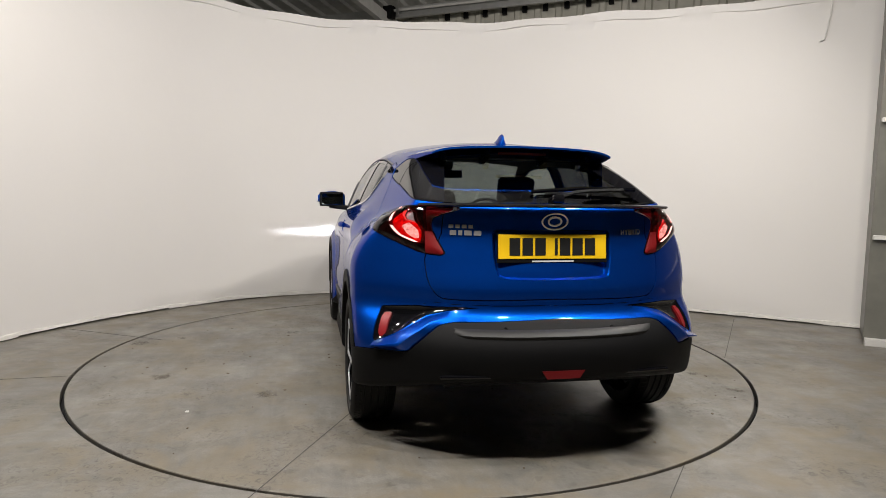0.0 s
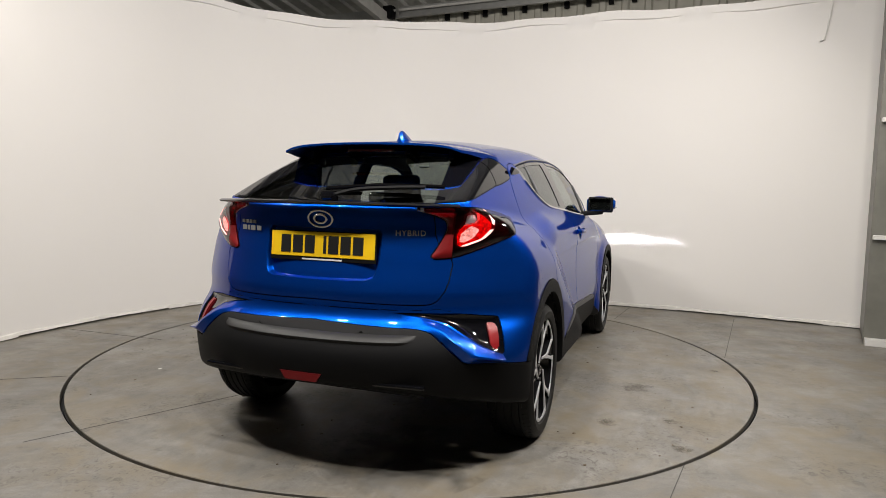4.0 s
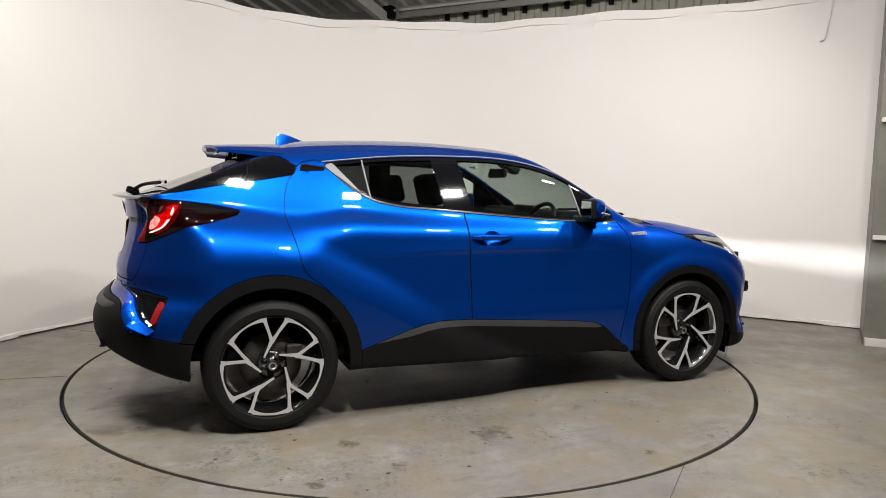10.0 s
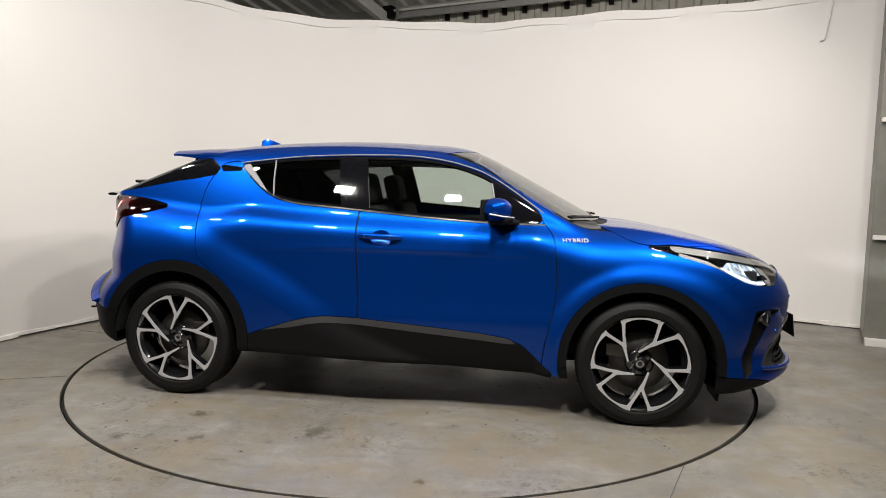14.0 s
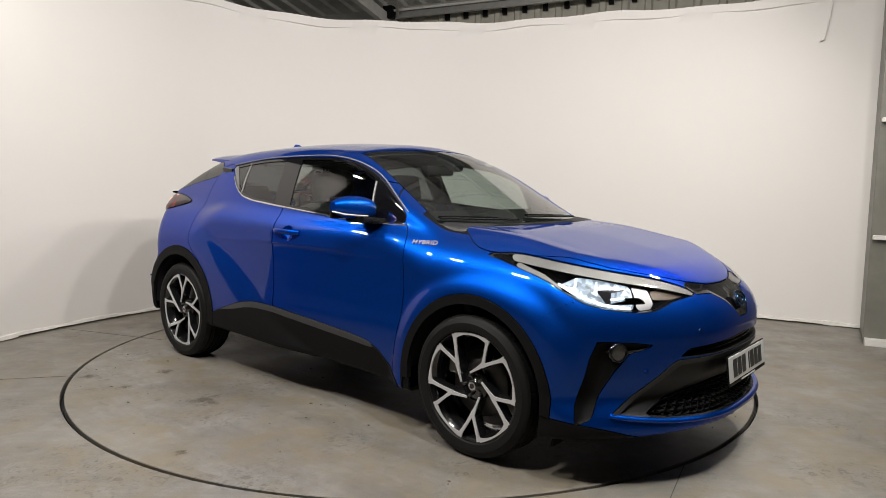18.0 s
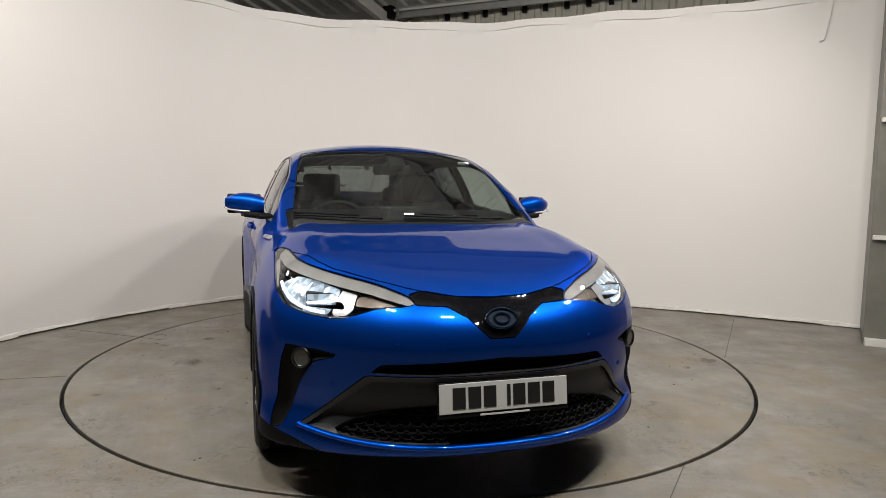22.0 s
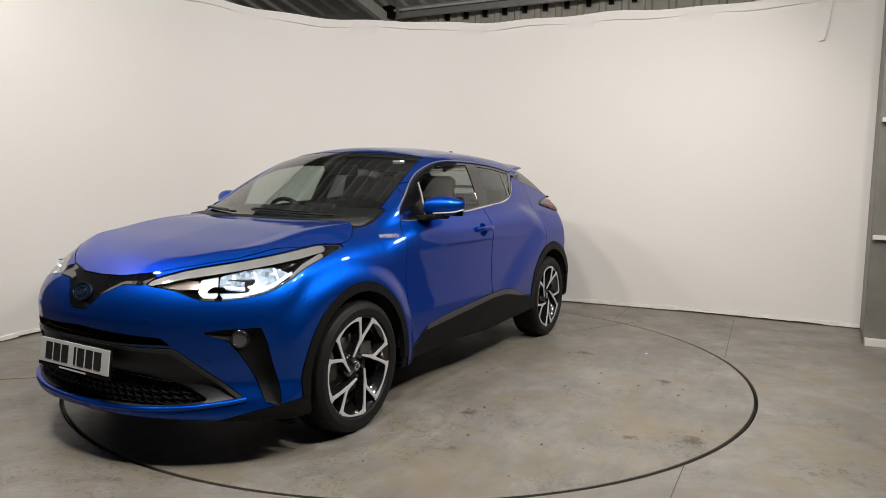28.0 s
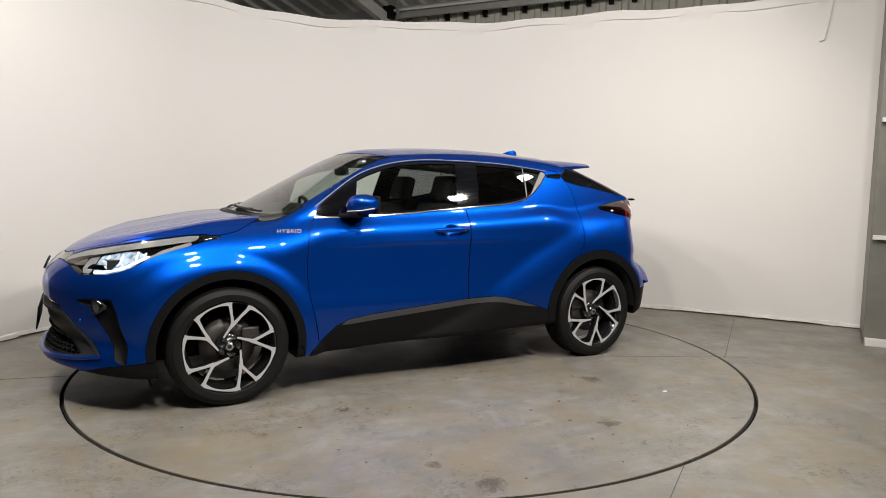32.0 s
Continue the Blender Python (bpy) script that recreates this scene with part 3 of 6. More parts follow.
def side_half_width(x, z):
    """Half the width of the lower body: doors, waist and wheel haunches."""
    plan = spline(x, [-2.2, -1.95, -1.7, -1.32, -0.8, 0.0, 0.8, 1.32, 1.7, 1.95, 2.2],
                  [0.75, 0.80, 0.838, 0.848, 0.838, 0.838, 0.838, 0.845, 0.83, 0.80, 0.76])
    rise = spline(z, [0.15, 0.26, 0.40, 0.50, 0.62, 0.78, 0.92, 1.02, 1.12, 1.30],
                  [-0.05, -0.005, 0.022, 0.030, 0.020, 0.014, 0.015, 0.006, -0.028, -0.12])
    door = plan + rise
    zr = (z - HUB_Z)
    r_rear = np.sqrt((x + AXLE) ** 2 * np.where(x < -AXLE, 0.7, 1.0) + np.where(zr > 0, zr * 0.86, zr * 0.5) ** 2)
    lean = (x + 1.15) * 0.5 + (z - 1.10) * 0.86        # ahead of and above the haunch's slanting crease
    rear = 0.893 - 0.85 * np.maximum(lean + 0.245, 0) ** 1.7 - 0.30 * np.maximum(z - 0.86, 0) ** 2
    rear = rear - np.maximum(-x - 1.62, 0) ** 2 * 0.5
    r_front = np.sqrt((x - AXLE) ** 2 * np.where(x > AXLE, 0.7, 1.0) + np.where(zr > 0, zr, zr * 0.5) ** 2)
    front = 0.885 - 2.0 * np.maximum(r_front - 0.44, 0) ** 1.7
    front = front - np.maximum(x - 1.62, 0) ** 2 * 0.5
    return smax(smax(door, rear, 0.014), front, 0.014)


def hood_top(x, y):
    mid = spline(x, [-2.3, -2.05, -1.6, -0.6, 0.5, 0.95, 1.12, 1.35, 1.58, 1.85, 2.05, 2.18, 2.30],
                 [1.165, 1.165, 1.16, 1.12, 1.07, 1.065, 1.055, 1.035, 0.995, 0.94, 0.872, 0.80, 0.70])
    drop = spline(np.abs(y), [0, 0.3, 0.5, 0.65, 0.8, 0.95], [0, 0.004, 0.006, 0.014, 0.10, 0.26])
    back = spline(np.abs(y), [0, 0.3, 0.5, 0.65, 0.8, 0.95], [0, 0.002, 0.008, 0.026, 0.125, 0.29])
    def ease(v):
        v = np.clip(v, 0, 1)
        return v * v * (3 - 2 * v)
    doors = ease((x + 1.25) / 0.4) * (1 - ease((x - 0.70) / 0.35))       # the shoulder stays full along the doors
    side = drop + (back - drop) * (1 - ease(x + 0.5))
    return mid - side * (1 - 0.65 * doors)


def nose(y, z):
    mid = spline(z, [0.15, 0.22, 0.30, 0.38, 0.48, 0.60, 0.66, 0.74, 0.82, 0.90, 1.0],
                 [2.17, 2.255, 2.255, 2.215, 2.235, 2.245, 2.245, 2.215, 2.14, 2.03, 1.90])
    return mid - 0.285 * (np.abs(y) / 0.73) ** 2.6


def tail(y, z):
    mid = spline(z, [0.20, 0.30, 0.42, 0.56, 0.63, 0.68, 0.80, 0.92, 1.05, 1.13, 1.165, 1.25],
                 [-2.06, -2.14, -2.175, -2.175, -2.13, -2.082, -2.065, -2.035, -2.010, -2.018, -2.030, -2.04])
    return mid + 0.25 * (np.abs(y) / 0.73) ** 2.5


def cabin(x, y, z):
    plan = spline(x, [-2.2, -1.9, -1.5, -1.0, -0.5, 0.0, 0.5, 0.85, 1.2],
                  [0.60, 0.655, 0.705, 0.755, 0.783, 0.79, 0.782, 0.752, 0.69])
    up = z - 1.06
    side = np.abs(y) - (plan - 0.36 * up - 0.28 * np.maximum(up, 0) ** 2)
    roof = z - (spline(x, [-2.2, -1.7, -1.44, -1.1, -0.8, -0.45, 0.0, 0.25, 0.40, 0.6], [1.33, 1.425, 1.462, 1.502, 1.522, 1.532, 1.519, 1.497, 1.462, 1.40]) - 0.075 * (y / 0.6) ** 2)
    screen = (x + 0.17 * (y / 0.66) ** 2 - 0.365) * 0.476 + (z - 1.475) * 0.88
    glass_back = (-x - 1.40 + 0.10 * (y / 0.62) ** 2) * 0.375 + (z - 1.408) * 0.927
    top = smax(smax(smax(side, roof, 0.09), screen, 0.035), glass_back, 0.03)
    top = smax(top, (tail(y, z) + 0.028 - x) * 0.92, 0.03)
    return np.maximum(top, 0.90 - z)


def skin(p):
    """Below zero inside the car's outer form."""
    x, y, z = p[..., 0], p[..., 1], p[..., 2]
    low = smax(np.abs(y) - side_half_width(x, z), z - hood_top(x, y), 0.10)
    low = smax(low, (x - nose(y, z)) * 0.92, 0.05)
    low = smax(low, (tail(y, z) - x) * 0.92, 0.06)
    under = spline(x, [-2.2, -1.75, -0.85, 0.85, 1.75, 2.2], [0.42, 0.30, 0.285, 0.235, 0.20, 0.235])
    low = smax(low, under - z, 0.03)
    return smin(low, cabin(x, y, z), 0.03)


def skin_normal(p):
    g = np.empty_like(p)
    for i in range(3):
        e = np.zeros(3)
        e[i] = 0.004
        g[:, i] = skin(p + e) - skin(p - e)
    return g / np.maximum(np.linalg.norm(g, axis=1, keepdims=True), 1e-9)


def onto_skin(p, rounds=3):
    for _ in range(rounds):
        g = np.empty_like(p)
        for i in range(3):
            e = np.zeros(3)
            e[i] = 0.002
            g[:, i] = (skin(p + e) - skin(p - e)) / 0.004
        p = p - skin(p)[:, None] * g / np.maximum((g * g).sum(1), 0.2)[:, None]
    return p


def skin_grid(step=0.015, around=210, fan=58):
    """The left half of the skin as a grid of quads, seen from its long axis."""
    zc, reach = 0.74, 1.42
    a = np.linspace(-math.pi / 2, math.pi / 2, around)
    n = int(2 * reach / step)
    cols = [((x, 0.0)) for x in np.linspace(-reach, reach, n)]
    cols = [(-reach, -b) for b in np.linspace(math.pi / 2, 0, fan)[:-1]] + cols + [(reach, b) for b in np.linspace(0, math.pi / 2, fan)[1:]]
    xs, tilt = np.array([c[0] for c in cols]), np.array([c[1] for c in cols])
    dirs = np.stack(np.broadcast_arrays(np.sin(tilt)[:, None], np.cos(tilt)[:, None] * np.cos(a), np.cos(tilt)[:, None] * np.sin(a)), -1)
    start = np.zeros_like(dirs)
    start[..., 0], start[..., 2] = xs[:, None], zc
    lo, hi = np.zeros(dirs.shape[:2]), np.full(dirs.shape[:2], 1.5)
    found = np.zeros(dirs.shape[:2], bool)
    for d in np.linspace(0.1, 1.3, 41):
        out = (skin(start + dirs * d) > 0) & ~found
        hi[out] = d
        found |= out
        lo = np.where(found, lo, d)
    for _ in range(22):
        mid = (lo + hi) / 2
        out = skin(start + dirs * mid[..., None]) > 0
        hi, lo = np.where(out, mid, hi), np.where(out, lo, mid)
    pts = (start + dirs * hi[..., None]).reshape(-1, 3)
    rows, faces = len(cols), []
    for i in range(rows - 1):
        for j in range(around - 1):
            q = i * around + j
            faces.append((q, q + 1, q + around + 1, q + around))
    pts[:, 1] = np.maximum(pts[:, 1], 0)
    return pts, faces


# ---------------------------------------------------------------- panels cut from the skin
def inside_field(px, py, poly):
    """Signed distance to a closed outline: below zero inside it."""
    poly = np.asarray(poly, float)
    d = np.full(px.shape, 1e9)
    sign = np.ones(px.shape)
    for i in range(len(poly)):
        (ax, ay), (bx, by) = poly[i - 1], poly[i]
        ex, ey = bx - ax, by - ay
        wx, wy = px - ax, py - ay
        t = np.clip((wx * ex + wy * ey) / (ex * ex + ey * ey + 1e-12), 0, 1)
        d = np.minimum(d, (wx - ex * t) ** 2 + (wy - ey * t) ** 2)
        up, down, cross = (ay <= py) & (by > py), (ay > py) & (by <= py), ex * wy - ey * wx
        sign = np.where((up & (cross > 0)) | (down & (cross < 0)), -sign, sign)
    return sign * np.sqrt(d)


def line_field(px, py, line, half):
    """Distance to an open line, less half its width."""
    d = np.full(px.shape, 1e9)
    for (ax, ay), (bx, by) in zip(line, line[1:]):
        ex, ey = bx - ax, by - ay
        t = np.clip(((px - ax) * ex + (py - ay) * ey) / (ex * ex + ey * ey), 0, 1)
        d = np.minimum(d, (px - ax - ex * t) ** 2 + (py - ay - ey * t) ** 2)
    return np.sqrt(d) - half


def round_outline(poly, rounds=2):
    """Corners cut off twice, for a softer outline."""
    p = np.asarray(poly, float)
    for _ in range(rounds):
        q = np.roll(p, -1, axis=0)
        p = np.stack([p * 0.8 + q * 0.2, p * 0.2 + q * 0.8], 1).reshape(-1, 2)
    return p


BEND = 0.85        # metres to a radian round the car's corners


def side_view(p):
    return p[:, 0], p[:, 2]


def round_front(p):
    return np.arctan2(np.abs(p[:, 1]), p[:, 0] - 1.2) * BEND, p[:, 2]


def round_back(p):
    return np.arctan2(np.abs(p[:, 1]), -p[:, 0] - 1.2) * BEND, p[:, 2]


def bent(poly):
    return [(a * BEND, z) for a, z in poly]


class Skin:
    """The left half of the body's surface, cut up piece by piece."""

    def __init__(self):
        pts, faces = skin_grid()
        self.p = [tuple(q) for q in pts]
        self.rest = faces

    def field(self, fn):
        return fn(np.array(self.p))

    def split(self, faces, s):
        """Faces below zero and above it, cut along s = 0. s: one value a point."""
        s = list(s)
        low = [min(s[i] for i in f) for f in faces]
        high = [max(s[i] for i in f) for f in faces]
        inner, outer, cache, added = [], [], {}, []
        for f, a, b in zip(faces, low, high):
            if b <= 0:
                inner.append(f)
            elif a >= 0:
                outer.append(f)
            else:
                fi, fo = [], []
                for k in range(len(f)):
                    i, j = f[k - 1], f[k]
                    if (s[i] < 0) != (s[j] < 0):
                        key = (min(i, j), max(i, j))
                        if key not in cache:
                            t = s[key[0]] / (s[key[0]] - s[key[1]])
                            t = min(max(t, 0.02), 0.98)
                            q = tuple((1 - t) * u + t * w for u, w in zip(self.p[key[0]], self.p[key[1]]))
                            cache[key] = len(self.p)
                            added.append(len(self.p))
                            self.p.append(q)
                        fi.append(cache[key])
                        fo.append(cache[key])
                    (fi if s[j] < 0 else fo).append(j)
                if len(fi) > 2:
                    inner.append(tuple(fi))
                if len(fo) > 2:
                    outer.append(tuple(fo))
        if added:
            q = onto_skin(np.array([self.p[i] for i in added]), 2)
            for i, w in zip(added, q):
                self.p[i] = tuple(w)
        return inner, outer

    def cut(self, fn, gap=0.0, faces=None):
        """Takes a piece out of the rest (or of faces). Returns the piece, the gap's strip, and what is left."""
        src = self.rest if faces is None else faces
        inner, outer = self.split(src, self.field(fn) - gap / 2)
        strip = []
        if gap:
            inner, strip = self.split(inner, self.field(fn) + gap / 2)
        if faces is None:
            self.rest = outer
        return inner, strip, outer

    def piece(self, name, faces, material, parent, shift=0.0, rim=0.012, mirror=True, move=None, label="", sides=(1, -1), tilt=0.0):
        """Panels on both sides of the car from one set of faces, with their edges turned in."""
        if not faces:
            return []
        used = sorted({i for f in faces for i in f})
        back = {i: k for k, i in enumerate(used)}
        p = np.array([self.p[i] for i in used])
        n = skin_normal(p)
        if move is not None:
            p = p + n * move(p)[:, None]
            # normals of the moved surface
            acc = np.zeros_like(p)
            for f in faces:
                q = [back[i] for i in f]
                for k in range(1, len(q) - 1):
                    c = np.cross(p[q[k]] - p[q[0]], p[q[k + 1]] - p[q[0]])
                    acc[q[0]] += c
                    acc[q[k]] += c
                    acc[q[k + 1]] += c
            flip = np.sign((acc * n).sum(1))[:, None]
            acc = acc * flip
            n = acc / np.maximum(np.linalg.norm(acc, axis=1, keepdims=True), 1e-12)
        p = p + n * shift
        quads = [tuple(back[i] for i in f) for f in faces]
        edges = {}
        for f in quads:
            for k in range(len(f)):
                key = (min(f[k - 1], f[k]), max(f[k - 1], f[k]))
                edges[key] = None if key in edges else (f[k - 1], f[k])
        open_edges = [e for e in edges.values() if e and not (abs(p[e[0], 1]) < 1e-4 and abs(p[e[1], 1]) < 1e-4)]
        verts, norms = list(map(tuple, p)), list(map(tuple, n))
        if rim:
            ring = {}
            for a, b in open_edges:
                for v in (a, b):
                    if v not in ring:
                        ring[v] = (len(verts), len(verts) + 1)
                        w = p[v] - n[v] * rim
                        verts += [tuple(p[v]), tuple(w)]
                        norms += [(0, 0, 0), (0, 0, 0)]
                quads.append((ring[a][0], ring[b][0], ring[b][1], ring[a][1])[::-1])
        out = []
        for sy in sides if mirror else (1,):
            v = [(x, y * sy, z) for x, y, z in verts]
            f = quads if sy > 0 else [q[::-1] for q in quads]
            me = mesh_of(name, [(x + CAR_OFFSET[0], y + CAR_OFFSET[1], z) for x, y, z in v], f, material)
            me.normals_split_custom_set_from_vertices([(a, b * sy, c) for a, b, c in norms])
            out.append(part(name, me, material, parent, label))
        return out

    def whole(self, name, faces, material, parent, label="", **kw):
        """One panel across the car's middle, from a half."""
        a, b = self.piece(name, faces, material, parent, **kw)
        return join_pair(a, b, label)


def join_pair(a, b, label=""):
    """Makes one mesh of two mirrored halves."""
    va, vb = [tuple(v.co) for v in a.data.vertices], [tuple(v.co) for v in b.data.vertices]
    na, nb = [tuple(v.vector) for v in a.data.vertex_normals], [tuple(v.vector) for v in b.data.vertex_normals]
    ca, cb = [tuple(c.vector) for c in a.data.corner_normals], [tuple(c.vector) for c in b.data.corner_normals]
    k = len(va)
    f = [tuple(q.vertices) for q in a.data.polygons] + [tuple(i + k for i in q.vertices) for q in b.data.polygons]
    me = mesh_of(a.data.name, va + vb, f, a.data.materials[0])
    me.normals_split_custom_set(ca + cb)
    a.data = me
    bpy.data.objects.remove(b)
    if label:
        tagged(a, label=label)
    return a


def at(x, y, z):
    """A place on the car, seen from the table's centre."""
    return Vector((x + CAR_OFFSET[0], y + CAR_OFFSET[1], z))


def car_pose(x, y, z, rx=0, ry=0, rz=0):
    return Matrix.Translation((CAR_OFFSET[0], CAR_OFFSET[1], 0)) @ pose(x, y, z, rx, ry, rz)


def first_out(place, lo, hi):
    """How far along a line the skin is met, from the outside in."""
    for _ in range(4):
        d = np.linspace(hi, lo, 16)
        k = int(np.argmax(skin(place(d)) < 0))
        hi, lo = (d[k - 1], d[k]) if k else (hi, d[1])
    return (lo + hi) / 2


def side_y(x, z):
    """Where the skin's side stands at x, z (left side)."""
    return first_out(lambda d: np.stack([0 * d + x, d, 0 * d + z], -1), 0.3, 1.05)


def front_x(y, z, sx=1):
    """Where the skin's front (or back) stands at y, z."""
    return sx * first_out(lambda d: np.stack([sx * d, 0 * d + y, 0 * d + z], -1), 1.3, 2.6)


def top_z(x, y):
    return first_out(lambda d: np.stack([0 * d + x, 0 * d + y, d], -1), 0.7, 1.8)


car = tagged(new("car"), "blue metallic compact crossover car with lamps lit, standing on the turntable", "car")

# outlines, in metres; round the corners an angle and a height
DLO = [(-1.027, 1.361), (-0.945, 1.290), (-0.852, 1.217), (-0.765, 1.171), (-0.632, 1.141), (-0.437, 1.123), (-0.244, 1.108), (0.042, 1.085), (0.358, 1.062), (0.643, 1.052),
       (0.785, 1.056), (0.782, 1.105), (0.648, 1.205), (0.553, 1.267), (0.457, 1.319), (0.326, 1.365), (0.195, 1.394), (0.031, 1.412), (-0.232, 1.416), (-0.397, 1.413), (-0.661, 1.402), (-0.858, 1.382)]
HEADLAMP = [(1.419, 0.948), (1.224, 0.962), (0.984, 0.937), (0.727, 0.899), (0.507, 0.868), (0.355, 0.828), (0.322, 0.800), (0.471, 0.788), (0.54, 0.765), (0.62, 0.742), (0.768, 0.753), (0.873, 0.774), (0.94, 0.805), (1.047, 0.863), (1.281, 0.925)]
TAIL_LAMP = [(0.48, 1.158), (0.674, 1.163), (0.835, 1.160), (0.95, 1.150), (1.10, 1.132), (1.259, 1.104), (1.10, 1.055), (0.983, 1.030), (0.861, 0.990), (0.70, 0.943), (0.575, 0.937), (0.63, 1.00), (0.675, 1.066), (0.66, 1.112)]
BAND = [(-0.2, 0.822), (0.0, 0.822), (0.157, 0.826), (0.31, 0.846), (0.36, 0.835), (0.328, 0.800), (0.204, 0.795), (0.127, 0.757), (0.049, 0.683), (-0.049, 0.683)]
SLOT = [(-0.2, 0.610), (0.0, 0.610), (0.439, 0.589), (0.485, 0.553), (0.27, 0.548), (0.0, 0.548), (-0.2, 0.548)]
SURROUND = [(-0.2, 0.546), (0.0, 0.546), (0.497, 0.543), (0.655, 0.412), (0.775, 0.318), (0.71, 0.312), (0.645, 0.308), (0.469, 0.291), (0.336, 0.284), (0.0, 0.279), (-0.2, 0.279)]
MESH_GRILLE = [(-0.2, 0.420), (0.0, 0.420), (0.278, 0.418), (0.52, 0.385), (0.63, 0.326), (0.60, 0.308), (0.469, 0.295), (0.336, 0.288), (0.0, 0.283), (-0.2, 0.283)]
FOG_POCKET = [(0.835, 0.628), (0.692, 0.624), (0.60, 0.612), (0.65, 0.592), (0.705, 0.578), (0.763, 0.500), (0.811, 0.410), (0.850, 0.300), (0.915, 0.272), (0.915, 0.350), (0.880, 0.474), (0.862, 0.560)]
REAR_BUMPER = [(-0.3, 0.668), (0.0, 0.668), (0.515, 0.649), (0.572, 0.635), (0.70, 0.512), (0.872, 0.504), (1.06, 0.482), (1.5, 0.46), (1.5, 0.1), (-0.3, 0.1)]
REFLECTOR_POCKET = [(0.40, 0.712), (0.72, 0.707), (0.905, 0.690), (0.885, 0.535), (0.78, 0.585), (0.715, 0.63), (0.65, 0.672), (0.55, 0.695)]
REFLECTOR = [(0.842, 0.673), (0.888, 0.668), (0.868, 0.555), (0.832, 0.574)]
TAILGATE = [(-0.3, 0.752), (0.0, 0.752), (0.484, 0.743), (0.60, 0.746), (0.662, 0.82), (0.70, 0.94), (0.62, 1.0), (0.60, 1.19), (-0.3, 1.19)]
SILL = [(-0.875, 0.383), (-0.795, 0.413), (-0.606, 0.476), (-0.512, 0.500), (-0.417, 0.511), (-0.219, 0.506), (0.149, 0.480), (0.463, 0.455), (0.620, 0.433), (0.699, 0.396), (0.812, 0.293), (0.86, 0.262), (0.86, 0.1), (-0.9, 0.1)]
SILL_EDGE = [(-0.795, 0.413), (-0.606, 0.476), (-0.512, 0.500), (-0.417, 0.511), (-0.219, 0.506), (0.149, 0.480), (0.463, 0.455), (0.620, 0.433), (0.67, 0.405), (0.62, 0.404), (0.463, 0.418), (0.149, 0.442), (-0.219, 0.470), (-0.41, 0.474), (-0.50, 0.464), (-0.60, 0.442)]
FRONT_DOOR = [(-0.244, 1.30), (-0.236, 0.869), (-0.221, 0.648), (-0.219, 0.22), (0.80, 0.22), (0.803, 0.30), (0.820, 0.423), (0.864, 0.611), (0.874, 0.735), (0.866, 0.891), (0.850, 0.995), (0.781, 1.075), (0.60, 1.30)]
REAR_DOOR = [(-0.248, 1.30), (-0.240, 0.869), (-0.225, 0.648), (-0.223, 0.22), (-0.86, 0.22), (-0.90, 0.44), (-0.97, 0.62), (-1.06, 0.73), (-1.15, 0.794), (-1.178, 0.848), (-1.196, 0.945), (-1.240, 1.097), (-1.223, 1.227), (-1.150, 1.362), (-1.03, 1.385), (-0.9, 1.30)]
HOOD = [(2.14, -0.2), (2.127, 0.0), (2.118, 0.145), (2.065, 0.303), (1.967, 0.455), (1.818, 0.620), (1.6, 0.715), (1.36, 0.775), (1.26, 0.765), (1.18, 0.715), (1.08, 0.63), (1.15, 0.40), (1.19, 0.0), (1.19, -0.2)]
BACK_LIGHT = [(-2.3, 1.172), (-1.95, 1.172), (-1.734, 1.200), (-1.423, 1.258), (-1.335, 1.272), (-1.335, 1.60), (-2.3, 1.60)]
QUARTER_PANEL = [(-1.45, 1.253), (-1.331, 1.268), (-1.175, 1.298), (-1.155, 1.340), (-1.235, 1.392), (-1.331, 1.405), (-1.45, 1.405)]
RECESS = [(0.0, 1.060), (0.270, 1.060), (0.285, 1.045), (0.284, 0.935), (0.272, 0.872), (0.262, 0.853), (0.235, 0.842), (0.12, 0.838), (0.0, 0.837)]


def only(mask, s):
    return np.where(mask, s, np.maximum(s, 0.05))


def f_side(poly, rounds=1):
    o = round_outline(poly, rounds)
    return lambda p: only(p[:, 1] > 0.42, inside_field(*side_view(p), o))


def f_front(poly, rounds=1):
    o = round_outline(bent(poly), rounds)
    return lambda p: only(p[:, 0] > 0.9, inside_field(*round_front(p), o))


def f_back(poly, rounds=1):
    o = round_outline(bent(poly), rounds)
    return lambda p: only(p[:, 0] < -0.9, inside_field(*round_back(p), o))


def ring_field(cx, cz, r, squash=1.0):
    def fn(p):
        x, z = p[:, 0] - cx, p[:, 2] - cz
        z = np.where(z < 0, z * 0.75, z)
        return only((p[:, 1] > 0.45) & (p[:, 2] < 1.0), np.sqrt((x * squash) ** 2 + z ** 2) - r)
    return fn


def sunk(fn, depth, width):
    """Presses a piece in from its outline."""
    return lambda p: -depth * np.clip(-fn(p) / width, 0, 1) ** 0.7


